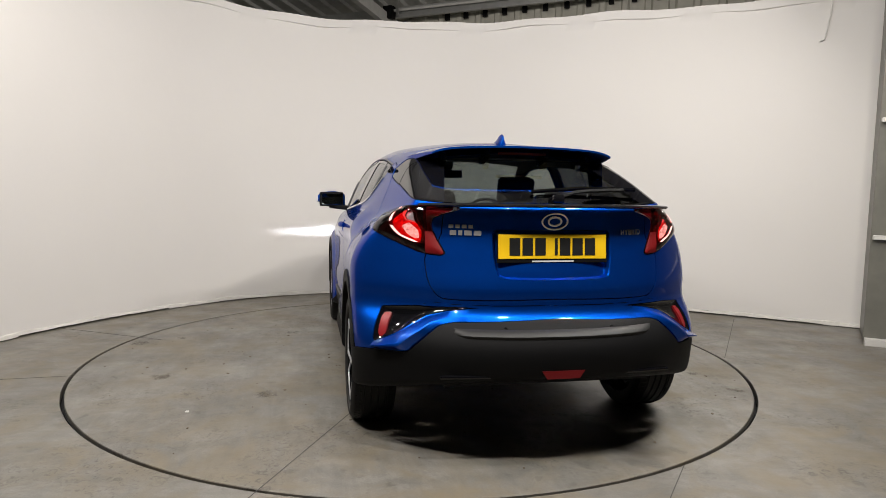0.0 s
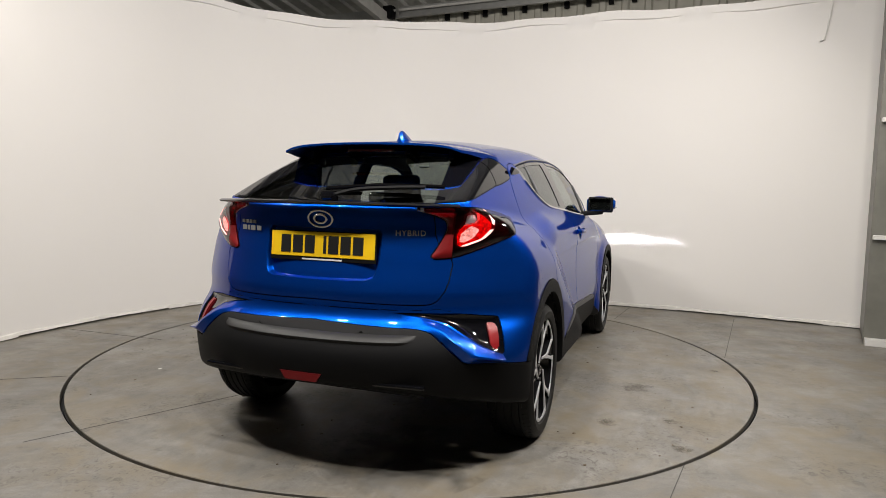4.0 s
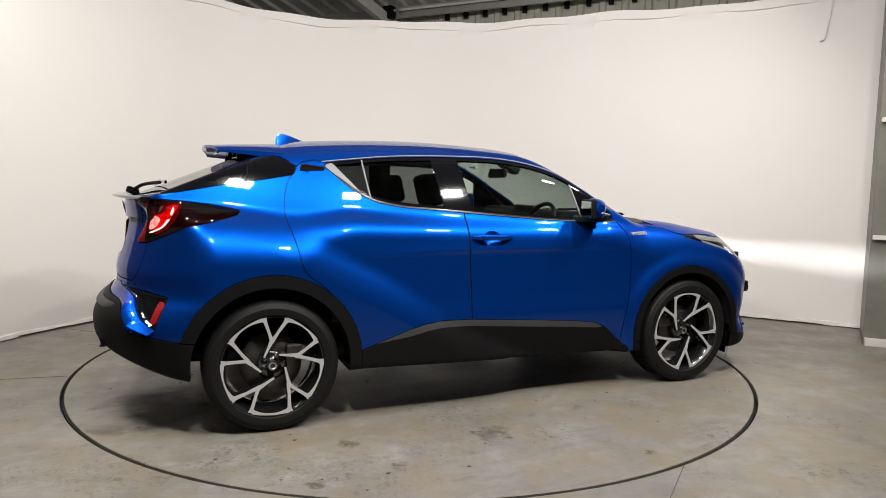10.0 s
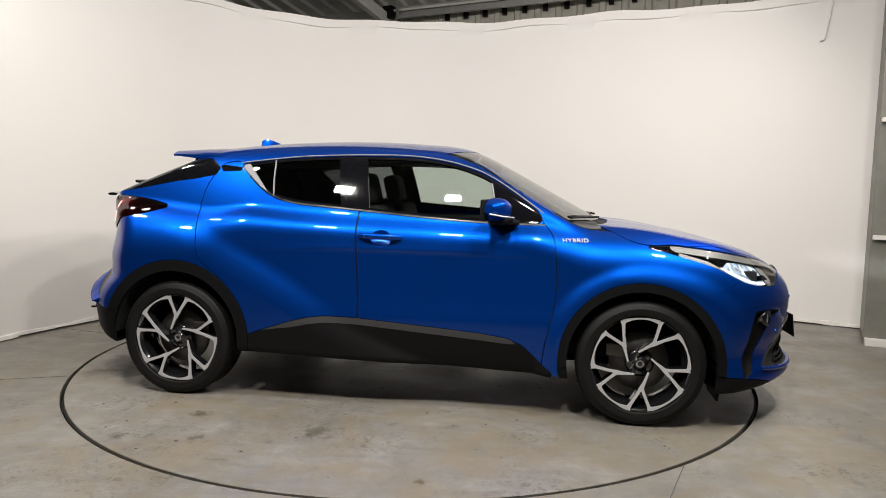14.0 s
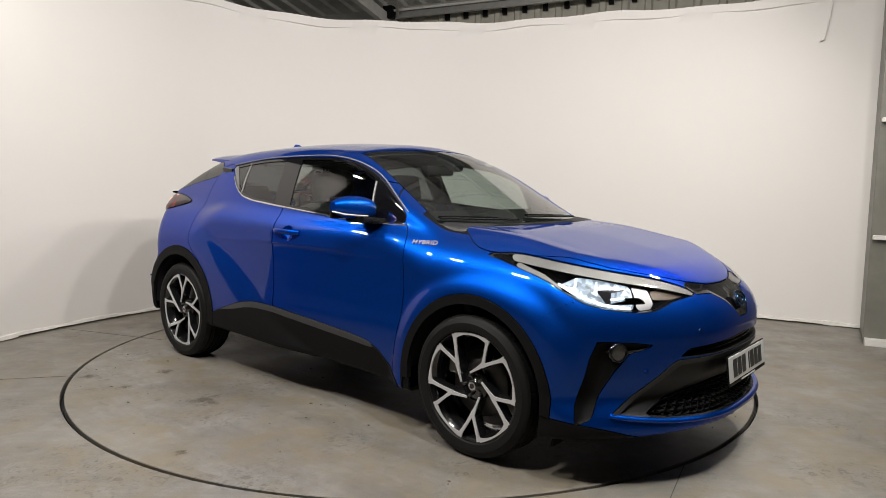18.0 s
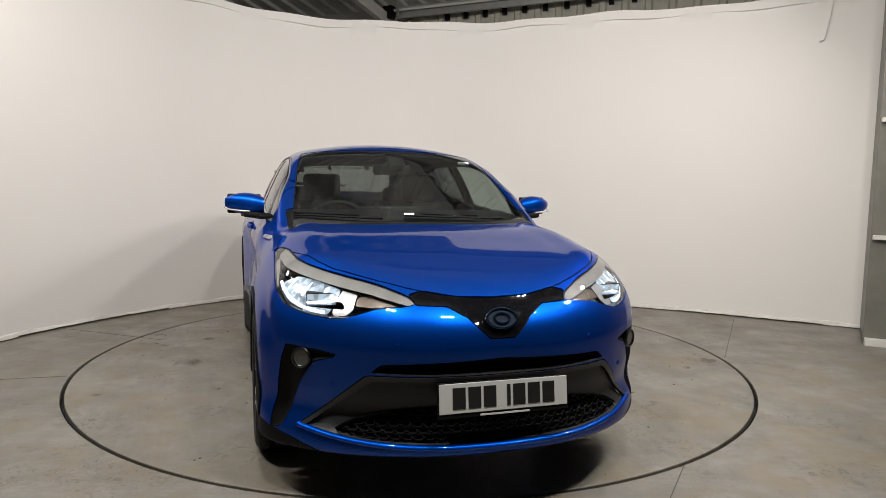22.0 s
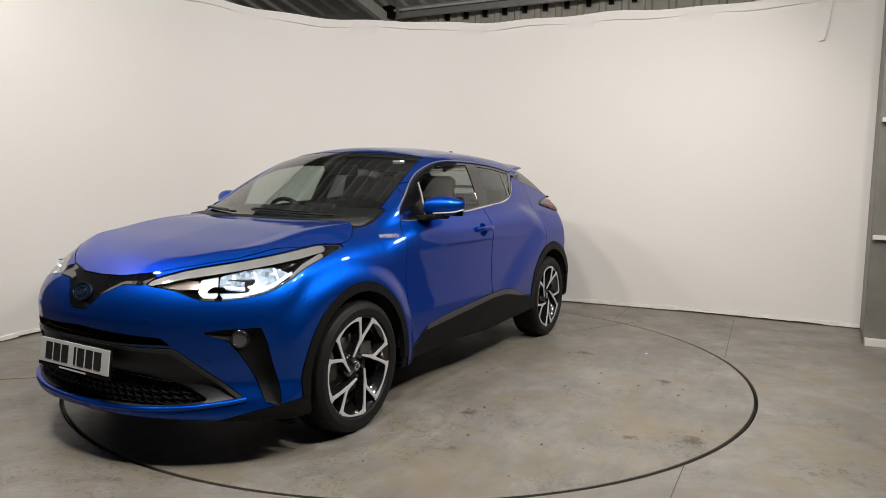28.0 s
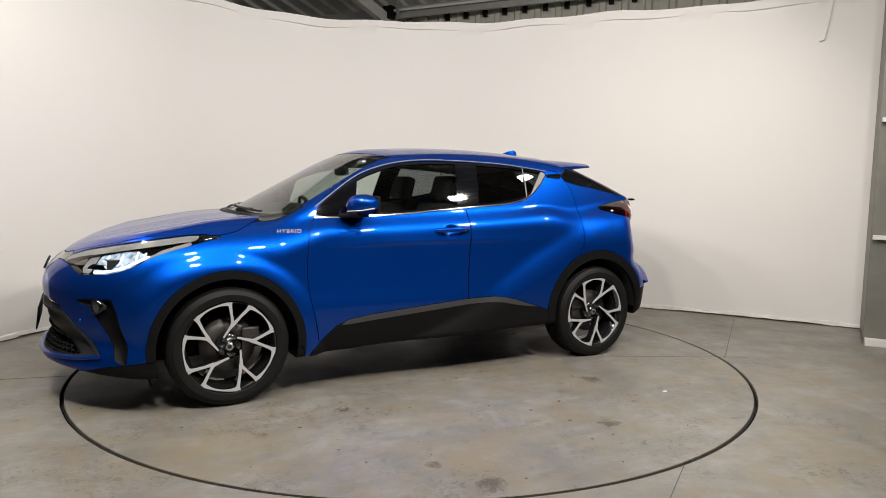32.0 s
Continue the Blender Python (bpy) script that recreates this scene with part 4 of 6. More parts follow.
def car_body():
    sk = Skin()
    # wheel openings
    for cx, cz, r in ((-AXLE, 0.343, 0.392), (AXLE, 0.336, 0.384)):
        sk.cut(ring_field(cx, cz, r))
    seams = []

    def take(fn, gap=0.004, faces=None):
        piece, strip, left = sk.cut(fn, gap, faces)
        seams.extend(strip)
        return piece

    # glass
    def f_screen(p):
        x, y, z = p[:, 0], p[:, 1], p[:, 2]
        edge = y - spline(x, [0.1, 0.25, 0.4, 0.8, 1.0, 1.2], [0.53, 0.560, 0.590, 0.652, 0.680, 0.68])
        s = np.maximum(np.maximum(edge, 0.352 - 0.15 * (y / 0.6) ** 2 - x), 1.062 - z)
        return only((x > 0.05) & (z > 1.0), s)
    screen = take(f_screen, 0.006)
    sk.whole("windscreen", screen, SCREEN, car, "clear windscreen glass", shift=-0.002, rim=0.006)
    dlo = take(f_side(DLO), 0.006)
    # window parts from front to back
    cut_front = lambda p: 0.525 + (1.17 - p[:, 2]) * 0.2 - p[:, 0]
    corner, _, dlo = sk.cut(cut_front, 0, dlo)
    door_glass, _, dlo = sk.cut(lambda p: (-0.181 + (1.103 - p[:, 2]) * 0.17) - p[:, 0], 0, dlo)
    pillar, _, dlo = sk.cut(lambda p: (-0.352 + (1.122 - p[:, 2]) * 0.17) - p[:, 0], 0, dlo)
    rear_glass, _, dlo = sk.cut(lambda p: (-0.79 + (1.18 - p[:, 2]) * 0.22) - p[:, 0], 0, dlo)
    small_glass, _, tip = sk.cut(lambda p: (-0.905 + (1.30 - p[:, 2]) * 0.9) - p[:, 0], 0, dlo)
    frame_of = round_outline(DLO, 1)
    def inner_frame(p):
        return inside_field(*side_view(p), frame_of) + 0.017
    for name, faces, glass_mat, label in (("front_door_glass", door_glass, CLEAR, "clear side window"), ("rear_door_glass", rear_glass, PRIVACY, "dark privacy glass"), ("quarter_glass", small_glass, PRIVACY, "dark privacy glass")):
        pane, _, frame_faces = sk.cut(inner_frame, 0, faces)
        sk.piece(name, pane, glass_mat, car, shift=-0.006, rim=0.004, label=label)
        for run in sk.split(frame_faces, sk.field(lambda p: p[:, 2] - 1.275 - 0.04 * (p[:, 0] < -0.6))):
            sk.piece("window_frame", run, BLACK_GLOSS, car, shift=-0.001, rim=0.012, label="black window frame")
    sk.piece("mirror_corner", corner, BLACK_GLOSS, car, shift=-0.003, label="black trim triangle behind the mirror")
    sk.piece("door_pillar", pillar, BLACK_GLOSS, car, shift=-0.003, label="gloss black pillar between the windows")
    sk.piece("window_tip", tip, TIP_GREY, car, shift=-0.002, label="satin grey window tip")
    back = lambda p: only(p[:, 2] > 1.1, np.maximum(inside_field(*side_view(p), BACK_LIGHT), p[:, 0] + 1.345 + 0.06 * (p[:, 1] / 0.6) ** 2))
    back_glass = take(back, 0.005)
    vent, _, back_glass = sk.cut(lambda p: np.maximum(np.maximum(1.397 - p[:, 2], p[:, 1] - 0.50), -0.0 + p[:, 2] - 1.60), 0, back_glass)
    border, _, back_glass = sk.cut(lambda p: 0.50 - 0.10 * np.clip((p[:, 0] + 1.95) / 0.5, 0, 1) - p[:, 1], 0, back_glass)
    sk.piece("window_border", border, BLACK_GLOSS, car, shift=-0.003, rim=0.006, label="black border of the rear window")
    sk.whole("rear_window", back_glass, REAR_GLASS, car, "dark sloping rear window", shift=-0.003, rim=0.006)
    sk.whole("spoiler_base", vent, REAR_GLASS, car, "dark glass panel under the roof spoiler", shift=0.0, rim=0.006)
    sk.piece("quarter_panel", take(lambda p: only(p[:, 1] > 0.3, inside_field(*side_view(p), QUARTER_PANEL)), 0.005), BLACK_GLOSS, car, shift=-0.002, label="gloss black panel beside the rear window")

    # lamps
    lamp = f_front(HEADLAMP)
    lens = take(lamp, 0.005)
    for side, ob in zip((1, -1), sk.piece("headlamp", lens, LENS, car, shift=0.0, rim=0.02, label="clear headlamp lens, lit")):
        lamp_parts(sk, ob, side, lens, lamp)
    tail_field = f_back(TAIL_LAMP)
    tail = take(tail_field, 0.005)
    bulge = lambda p: 0.016 * np.clip(-tail_field(p) / 0.03, 0, 1) ** 0.5
    gate_line = lambda p: round_back(p)[0] / BEND - (0.70 + (p[:, 2] - 1.05) * 0.12)
    inner, outer = sk.split(tail, sk.field(gate_line))
    inner_clear, inner_red = sk.split(inner, sk.field(lambda p: 1.045 - p[:, 2]))
    core_line = [(0.715, 0.98), (0.85, 1.022), (0.915, 1.085), (0.90, 1.148), (0.77, 1.150), (0.752, 1.085), (0.715, 1.055)]
    core_f = lambda p: inside_field(*round_back(p), round_outline(bent(core_line), 1))
    core, _, smoked = sk.cut(core_f, 0, outer)
    core_clear, core_red = sk.split(core, sk.field(lambda p: inside_field(*round_back(p), bent([(0.74, 1.08), (0.765, 1.16), (0.845, 1.16), (0.826, 1.10)]))))
    seat = sk.piece("tail_lamp", smoked, SMOKED_LENS, car, move=bulge, rim=0.03, label="smoked red tail lamp, lit")
    for name, faces, m, label in (("red_lens", inner_red, RED_REFLECTOR, "red reflector lens"), ("clear_lens", inner_clear, RED_LENS, "dark red inner lens"), ("clear_lens", core_clear, LENS, "clear indicator lens"), ("lit_lens", core_red, RED_LENS, "glowing red lens")):
        for ob, parent in zip(sk.piece(name, faces, m, None, move=bulge, rim=0.01, label=label), seat):
            ob.parent = parent
    for ob, parent in zip(sk.piece("lamp_backing", smoked + core_red + inner_red, SEAM, None, shift=-0.03, rim=0), seat):
        ob.parent = parent
    for ob, parent in zip(sk.piece("lamp_backing", inner_clear + core_clear, SATIN_GREY, None, shift=-0.02, rim=0.0), seat):
        ob.parent = parent
    for ob, parent in zip(sk.piece("glow", core_red, TAIL_LED, None, shift=-0.012, rim=0.0), seat):
        ob.parent = parent
    bar_line = [(0.735, 0.988), (0.837, 1.020), (0.885, 1.062), (0.897, 1.10), (0.885, 1.138)]
    bar_faces, _ = sk.split(core_red, sk.field(lambda p: line_field(*round_back(p), bent(bar_line), 0.007)))
    for ob, parent in zip(sk.piece("light_bar", bar_faces, TAIL_WARM, None, move=bulge, shift=0.002, rim=0.004), seat):
        ob.parent = parent
    bright = [(0.722, 1.0), (0.79, 1.025), (0.825, 1.065), (0.79, 1.088), (0.735, 1.05)]
    hot, _ = sk.split(core_red, sk.field(lambda p: inside_field(*round_back(p), bent(bright))))
    for ob, parent in zip(sk.piece("bright_core", hot, TAIL_CORE, None, move=bulge, shift=0.0015, rim=0.003), seat):
        ob.parent = parent

    # nose
    band_f = f_front(BAND, 0)
    sk.whole("nose_band", take(band_f, 0.004), BLACK_GLOSS, car, "gloss black band round the front badge", move=sunk(band_f, 0.006, 0.02))
    slot_f = f_front(SLOT, 0)
    sk.whole("upper_grille", take(slot_f, 0.0), BLACK_TRIM, car, "narrow black upper grille", move=sunk(slot_f, 0.05, 0.03), rim=0)
    grille_f, around_f = f_front(MESH_GRILLE), f_front(SURROUND, 0)
    around = take(around_f, 0.004)
    grille, _, around = sk.cut(grille_f, 0, around)
    edge_f = lambda p: np.where(p[:, 2] > 0.30, line_field(*round_front(p), bent([(-0.2, 0.541), (0.35, 0.538), (0.485, 0.532), (0.655, 0.405), (0.755, 0.325)]), 0.012), 0.1)
    edge, _, around = sk.cut(edge_f, 0, around)
    sk.whole("grille_surround", around, INSERT, car, "dark grey plastic bumper insert", move=sunk(around_f, 0.012, 0.02))
    sk.whole("insert_edge", edge, EDGE, car, "satin grey edge of the bumper insert", shift=0.003)
    sk.whole("grille_back", grille, SEAM, car, "black behind the lower grille", move=sunk(grille_f, 0.05, 0.02), rim=0)
    fog_f = f_front(FOG_POCKET, 0)
    sk.piece("fog_pocket", take(fog_f, 0.003), BLACK_TRIM, car, move=sunk(fog_f, 0.022, 0.03), label="black fog lamp pocket")
    low_f = lambda p: only((p[:, 0] > 0.9), np.maximum(p[:, 2] - spline(round_front(p)[0] / BEND, [0.0, 0.6, 0.80, 1.0, 1.6], [0.222, 0.215, 0.262, 0.292, 0.30]), -1))
    sk.whole("front_skirt", take(low_f, 0.004), BLACK_TRIM, car, "black plastic skirt under the front bumper")

    # tail
    bumper_f, pocket_f, red_f = f_back(REAR_BUMPER, 0), f_back(REFLECTOR_POCKET, 0), f_back(REFLECTOR, 0)
    bumper = take(bumper_f, 0.004)
    sk.whole("rear_bumper", bumper, BLACK_TRIM, car, "black grained plastic rear bumper", shift=0.004, rim=0.02)
    pocket = take(pocket_f, 0.003)
    red, _, pocket = sk.cut(red_f, 0, pocket)
    sk.piece("reflector_pocket", pocket, BLACK_GLOSS, car, move=sunk(pocket_f, 0.02, 0.03), label="black pocket round the reflector")
    sk.piece("reflector", red, REFLEX, car, shift=-0.010, label="red rear reflector")

    # side plastics
    for cx, cz, r, name in ((-AXLE, 0.343, 0.456, "rear"), (AXLE, 0.336, 0.430, "front")):
        sk.piece("wheel_arch_trim", take(ring_field(cx, cz, r), 0.003), BLACK_TRIM, car, shift=0.006, rim=0.03, label="black plastic " + name + " wheel arch trim")
    sill_f = f_side(SILL, 0)
    sill = take(sill_f, 0.004)
    edge_faces, _, sill = sk.cut(f_side(SILL_EDGE, 0), 0, sill)
    front_sill, rear_sill = sk.split(sill, sk.field(lambda p: -0.221 - p[:, 0]))
    sk.piece("sill_trim", front_sill, BLACK_TRIM, car, shift=0.005, rim=0.02, label="black plastic sill cladding")
    sk.piece("sill_trim", rear_sill, BLACK_TRIM, car, shift=0.005, rim=0.02, label="black plastic sill cladding")
    sk.piece("sill_edge", edge_faces, GREY_TRIM, car, shift=0.006, rim=0.01, label="grey upper edge of the sill cladding")

    # painted panels
    hood_f = lambda p: only((p[:, 0] > 0.9) & (p[:, 2] > 0.78), inside_field(p[:, 0], p[:, 1], round_outline(HOOD, 1)))
    sk.whole("bonnet", take(hood_f, 0.005), PAINT, car, "blue metallic bonnet")
    cowl = take(lambda p: only((p[:, 0] > 0.8) & (p[:, 2] > 1.0), np.maximum(p[:, 1] - 0.70, np.maximum(0.85 - p[:, 0], p[:, 0] - 1.22))), 0.0)
    sk.whole("cowl", cowl, BLACK_TRIM, car, "black plastic cowl under the windscreen", shift=-0.006)
    gate_f = f_back(TAILGATE)
    gate = take(gate_f, 0.005)
    _, gate = sk.split(gate, sk.field(lambda p: only(p[:, 0] < -1.5, inside_field(np.abs(p[:, 1]), p[:, 2], [(-0.2, 1.06)] + RECESS + [(-0.2, 0.837)]))))
    sk.whole("tailgate", gate, PAINT, car, "blue metallic tailgate")
    number_recess()
    cup_f = f_side([(-0.095 + 0.058 * math.cos(a * math.pi / 10), 0.957 + 0.046 * math.sin(a * math.pi / 10)) for a in range(20)], 0)
    sk.piece("handle_cup", take(cup_f, 0.0), PAINT, car, move=sunk(cup_f, 0.028, 0.045), rim=0, label="dished blue cup behind the door handle")
    sk.piece("front_door", take(f_side(FRONT_DOOR), 0.005), PAINT, car, label="blue metallic front door")
    sk.piece("rear_door", take(f_side(REAR_DOOR), 0.005), PAINT, car, label="blue metallic rear door")
    for view, mask, line in ((round_front, lambda p: p[:, 0] > 0.9, bent([(0.915, 0.79), (0.99, 0.755), (1.10, 0.695), (1.16, 0.66)])),
                             (side_view, lambda p: (p[:, 1] > 0.4) & (p[:, 0] < -1.3), [(-1.64, 1.04), (-1.60, 0.95), (-1.50, 0.80)]),
                             (round_back, lambda p: p[:, 0] < -1.5, bent([(-0.2, 0.725), (0.3, 0.722), (0.50, 0.722), (0.62, 0.728), (0.70, 0.712)])),
                             (side_view, lambda p: (p[:, 2] > 1.36) & (p[:, 1] > 0.35), [(-1.33, 1.47), (-1.25, 1.40), (-1.15, 1.345)])):
        take(lambda p, view=view, mask=mask, line=line: only(mask(p), line_field(*view(p), line, 0.0008)), 0.003)
    pillars = [f for f in sk.rest if 1.08 < min(sk.p[i][2] for i in f) <= 1.38 and min(sk.p[i][0] for i in f) > -1.95]
    sk.piece("pillar_trim", pillars, CABIN, car, shift=-0.014, rim=0, label="dark inner pillar trim")
    lining = [f for f in sk.rest if min(sk.p[i][2] for i in f) > 1.38 and min(sk.p[i][0] for i in f) > -1.34]
    sk.whole("roof_lining", lining, LINING, car, "pale grey cloth roof lining", shift=-0.03, rim=0)
    sk.whole("body_shell", sk.rest, PAINT, car, "blue metallic painted body", rim=0.015)
    sk.whole("panel_gap", seams, SEAM, car, "dark gaps between the panels", shift=-0.010, rim=0)
    return sk


def number_recess():
    """The sunk field in the tailgate that holds the number plate."""
    edge = np.array(RECESS[::-1][:-1] + [(-y, z) for y, z in RECESS[1:-1]])
    edge = np.concatenate([np.linspace(edge[i - 1], edge[i], 9)[1:] for i in range(len(edge))])
    mid = np.array((0.0, 0.95))
    rings = [(1.006, -0.001), (1.0, 0.0), (0.985, 0.006), (0.972, 0.024), (0.955, 0.030), (0.90, 0.030), (0.80, 0.029), (0.68, 0.029), (0.55, 0.029), (0.4, 0.029), (0.25, 0.029), (0.1, 0.029)]
    v, f, n = [], [], len(edge)
    for grow, deep in rings:
        q = mid + (edge - mid) * grow
        x = tail(q[:, 0], q[:, 1]) + deep
        v += [tuple(at(a, b, c)) for a, b, c in zip(x, q[:, 0], q[:, 1])]
    for k in range(len(rings) - 1):
        for i in range(n):
            j = (i + 1) % n
            f.append((k * n + i, k * n + j, (k + 1) * n + j, (k + 1) * n + i))
    f.append(tuple(range((len(rings) - 1) * n, len(rings) * n)))
    me = mesh_of("number_recess", v, f, PAINT)
    bm = bmesh.new()
    bm.from_mesh(me)
    bmesh.ops.recalc_face_normals(bm, faces=bm.faces)
    bm.to_mesh(me)
    bm.free()
    me.set_sharp_from_angle(angle=radians(50))
    part("number_recess", me, PAINT, car, "sunk blue field round the rear plate")


def lamp_parts(sk, ob, side, lens, lamp):
    """The headlamp's inside, one side of the car."""
    def put(name, faces, m, shift, label="", move=None):
        wide, high, mid = (0.085, 0.034, 0.797) if name == "bezel" else (0.066, 0.013, 0.797)
        hole = lambda p: np.maximum(np.abs(p[:, 1] - 0.64) - wide, np.abs(p[:, 2] - mid) - high)
        _, faces = sk.split(faces, sk.field(hole))
        for q in sk.piece(name, faces, m, None, shift=shift, rim=0.0, label=label, sides=(side,), move=move):
            q.parent = ob
    put("bezel", lens, BLACK_GLOSS, 0.0, "black headlamp housing", sunk(lamp, 0.045, 0.04))
    upper = lambda p: line_field(*round_front(p), bent([(0.33, 0.812), (0.507, 0.850), (0.727, 0.880), (0.984, 0.918), (1.22, 0.946)]), 0.017)
    put("brow", sk.split(lens, sk.field(upper))[0], BROW, -0.005, "satin silver brow of the headlamp")
    bars = [(((0.69, 0.767), (0.74, 0.770), (0.80, 0.778), (0.90, 0.812), (0.99, 0.858)), 0.006),
            (((0.60, 0.820), (0.59, 0.835)), 0.005), (((0.73, 0.823), (0.72, 0.85)), 0.008), (((0.83, 0.824), (0.82, 0.868)), 0.009), (((0.915, 0.838), (0.905, 0.878)), 0.007)]
    for k, (line, w) in enumerate(bars):
        f = lambda p, line=line, w=w: line_field(*round_front(p), bent(line), w)
        put("light_bar", sk.split(lens, sk.field(f))[0], LED_WHITE, -0.014 - 0.004 * (k > 0), "lit white lamp element")
    put("reflector", sk.split(lens, sk.field(lambda p: inside_field(*round_front(p), bent([(0.665, 0.785), (0.68, 0.756), (0.80, 0.765), (0.90, 0.80), (0.985, 0.858), (0.90, 0.888), (0.78, 0.876), (0.655, 0.852)]))))[0], LED_DIM, -0.022, "bright headlamp reflector")
    put("inner_bowl", sk.split(lens, sk.field(lambda p: inside_field(*round_front(p), bent([(0.575, 0.785), (0.60, 0.762), (0.66, 0.758), (0.65, 0.85), (0.575, 0.838)]))))[0], SATIN_GREY, -0.020, "satin inner headlamp bowl")
    lower = lambda p: line_field(*round_front(p), bent([(0.985, 0.835), (1.06, 0.878), (1.20, 0.918)]), 0.010)
    put("fillet", sk.split(lens, sk.field(lower))[0], BROW, -0.008, "satin silver lower edge of the headlamp")
    put("side_marker", sk.split(lens, sk.field(lambda p: inside_field(*round_front(p), bent([(0.36, 0.803), (0.50, 0.797), (0.57, 0.80), (0.57, 0.83), (0.50, 0.842), (0.40, 0.822)]))))[0], MARKER, -0.020, "pale ribbed indicator")
    # the dipped beam: a slit box, so that it throws a flat band of light
    y = 0.64 * side
    m = car_pose(front_x(0.64, 0.80) - 0.078, y, 0.80, 0, 0, 5 * side)
    bm = bmesh.new()
    for sz in (-1, 1):
        add_box(bm, (0.08, 0.11, 0.003), m @ pose(0, 0, sz * 0.0235))
    for sy in (-1, 1):
        add_box(bm, (0.08, 0.003, 0.05), m @ pose(0, sy * 0.0565, 0))
    add_box(bm, (0.003, 0.11, 0.05), m @ pose(-0.0415, 0, 0))
    part("beam_box", bm, SEAM, ob)
    part("beam_frame", box((0.002, 0.11, 0.0242), m @ pose(0.040, 0, 0.0099)), LED_DIM, ob)
    part("beam_frame", box((0.002, 0.11, 0.0102), m @ pose(0.040, 0, -0.0169)), LED_DIM, ob)
    part("beam_emitter", box((0.002, 0.06, 0.0065), m @ pose(-0.039, 0, -0.001)), BEAM_LED, ob)


INSERT = simple("charcoal_plastic", (0.016, 0.0165, 0.018), 0.45, 0, 0, 0.2, 900, 0.1, 0.35)
# the black bumper plastic lightened, so that the ledge looks lit from above
LEDGE = simple("lit_ledge_plastic", (0.014, 0.014, 0.014), 0.45, 0, 0, 0.15, 900, 0.08, 0.25)
EDGE = simple("dark_satin_edge", (0.02, 0.02, 0.022), 0.35, 0, 0, 0.1, 900, 0.06, 0.5)
SATIN_GREY = simple("lamp_reflector_grey", (0.45, 0.45, 0.46), 0.3, 0.6, spread=0.25)
LED_DIM = glowing("headlamp_reflector_glow", (0.70, 0.85, 1.0), 0.46, 55.0, 0.1, 2.2)
MARKER = simple("smoky_indicator", (0.14, 0.11, 0.085), 0.25, 0.3, 0.3, spread=0.35)
BROW = simple("silver_lamp_plastic", (0.16, 0.158, 0.15), 0.5, 0.25, 0.3, spread=0.4)
TIP_GREY = simple("satin_grey_metal", (0.13, 0.13, 0.135), 0.5, 0.2, spread=0.05)
body = car_body()


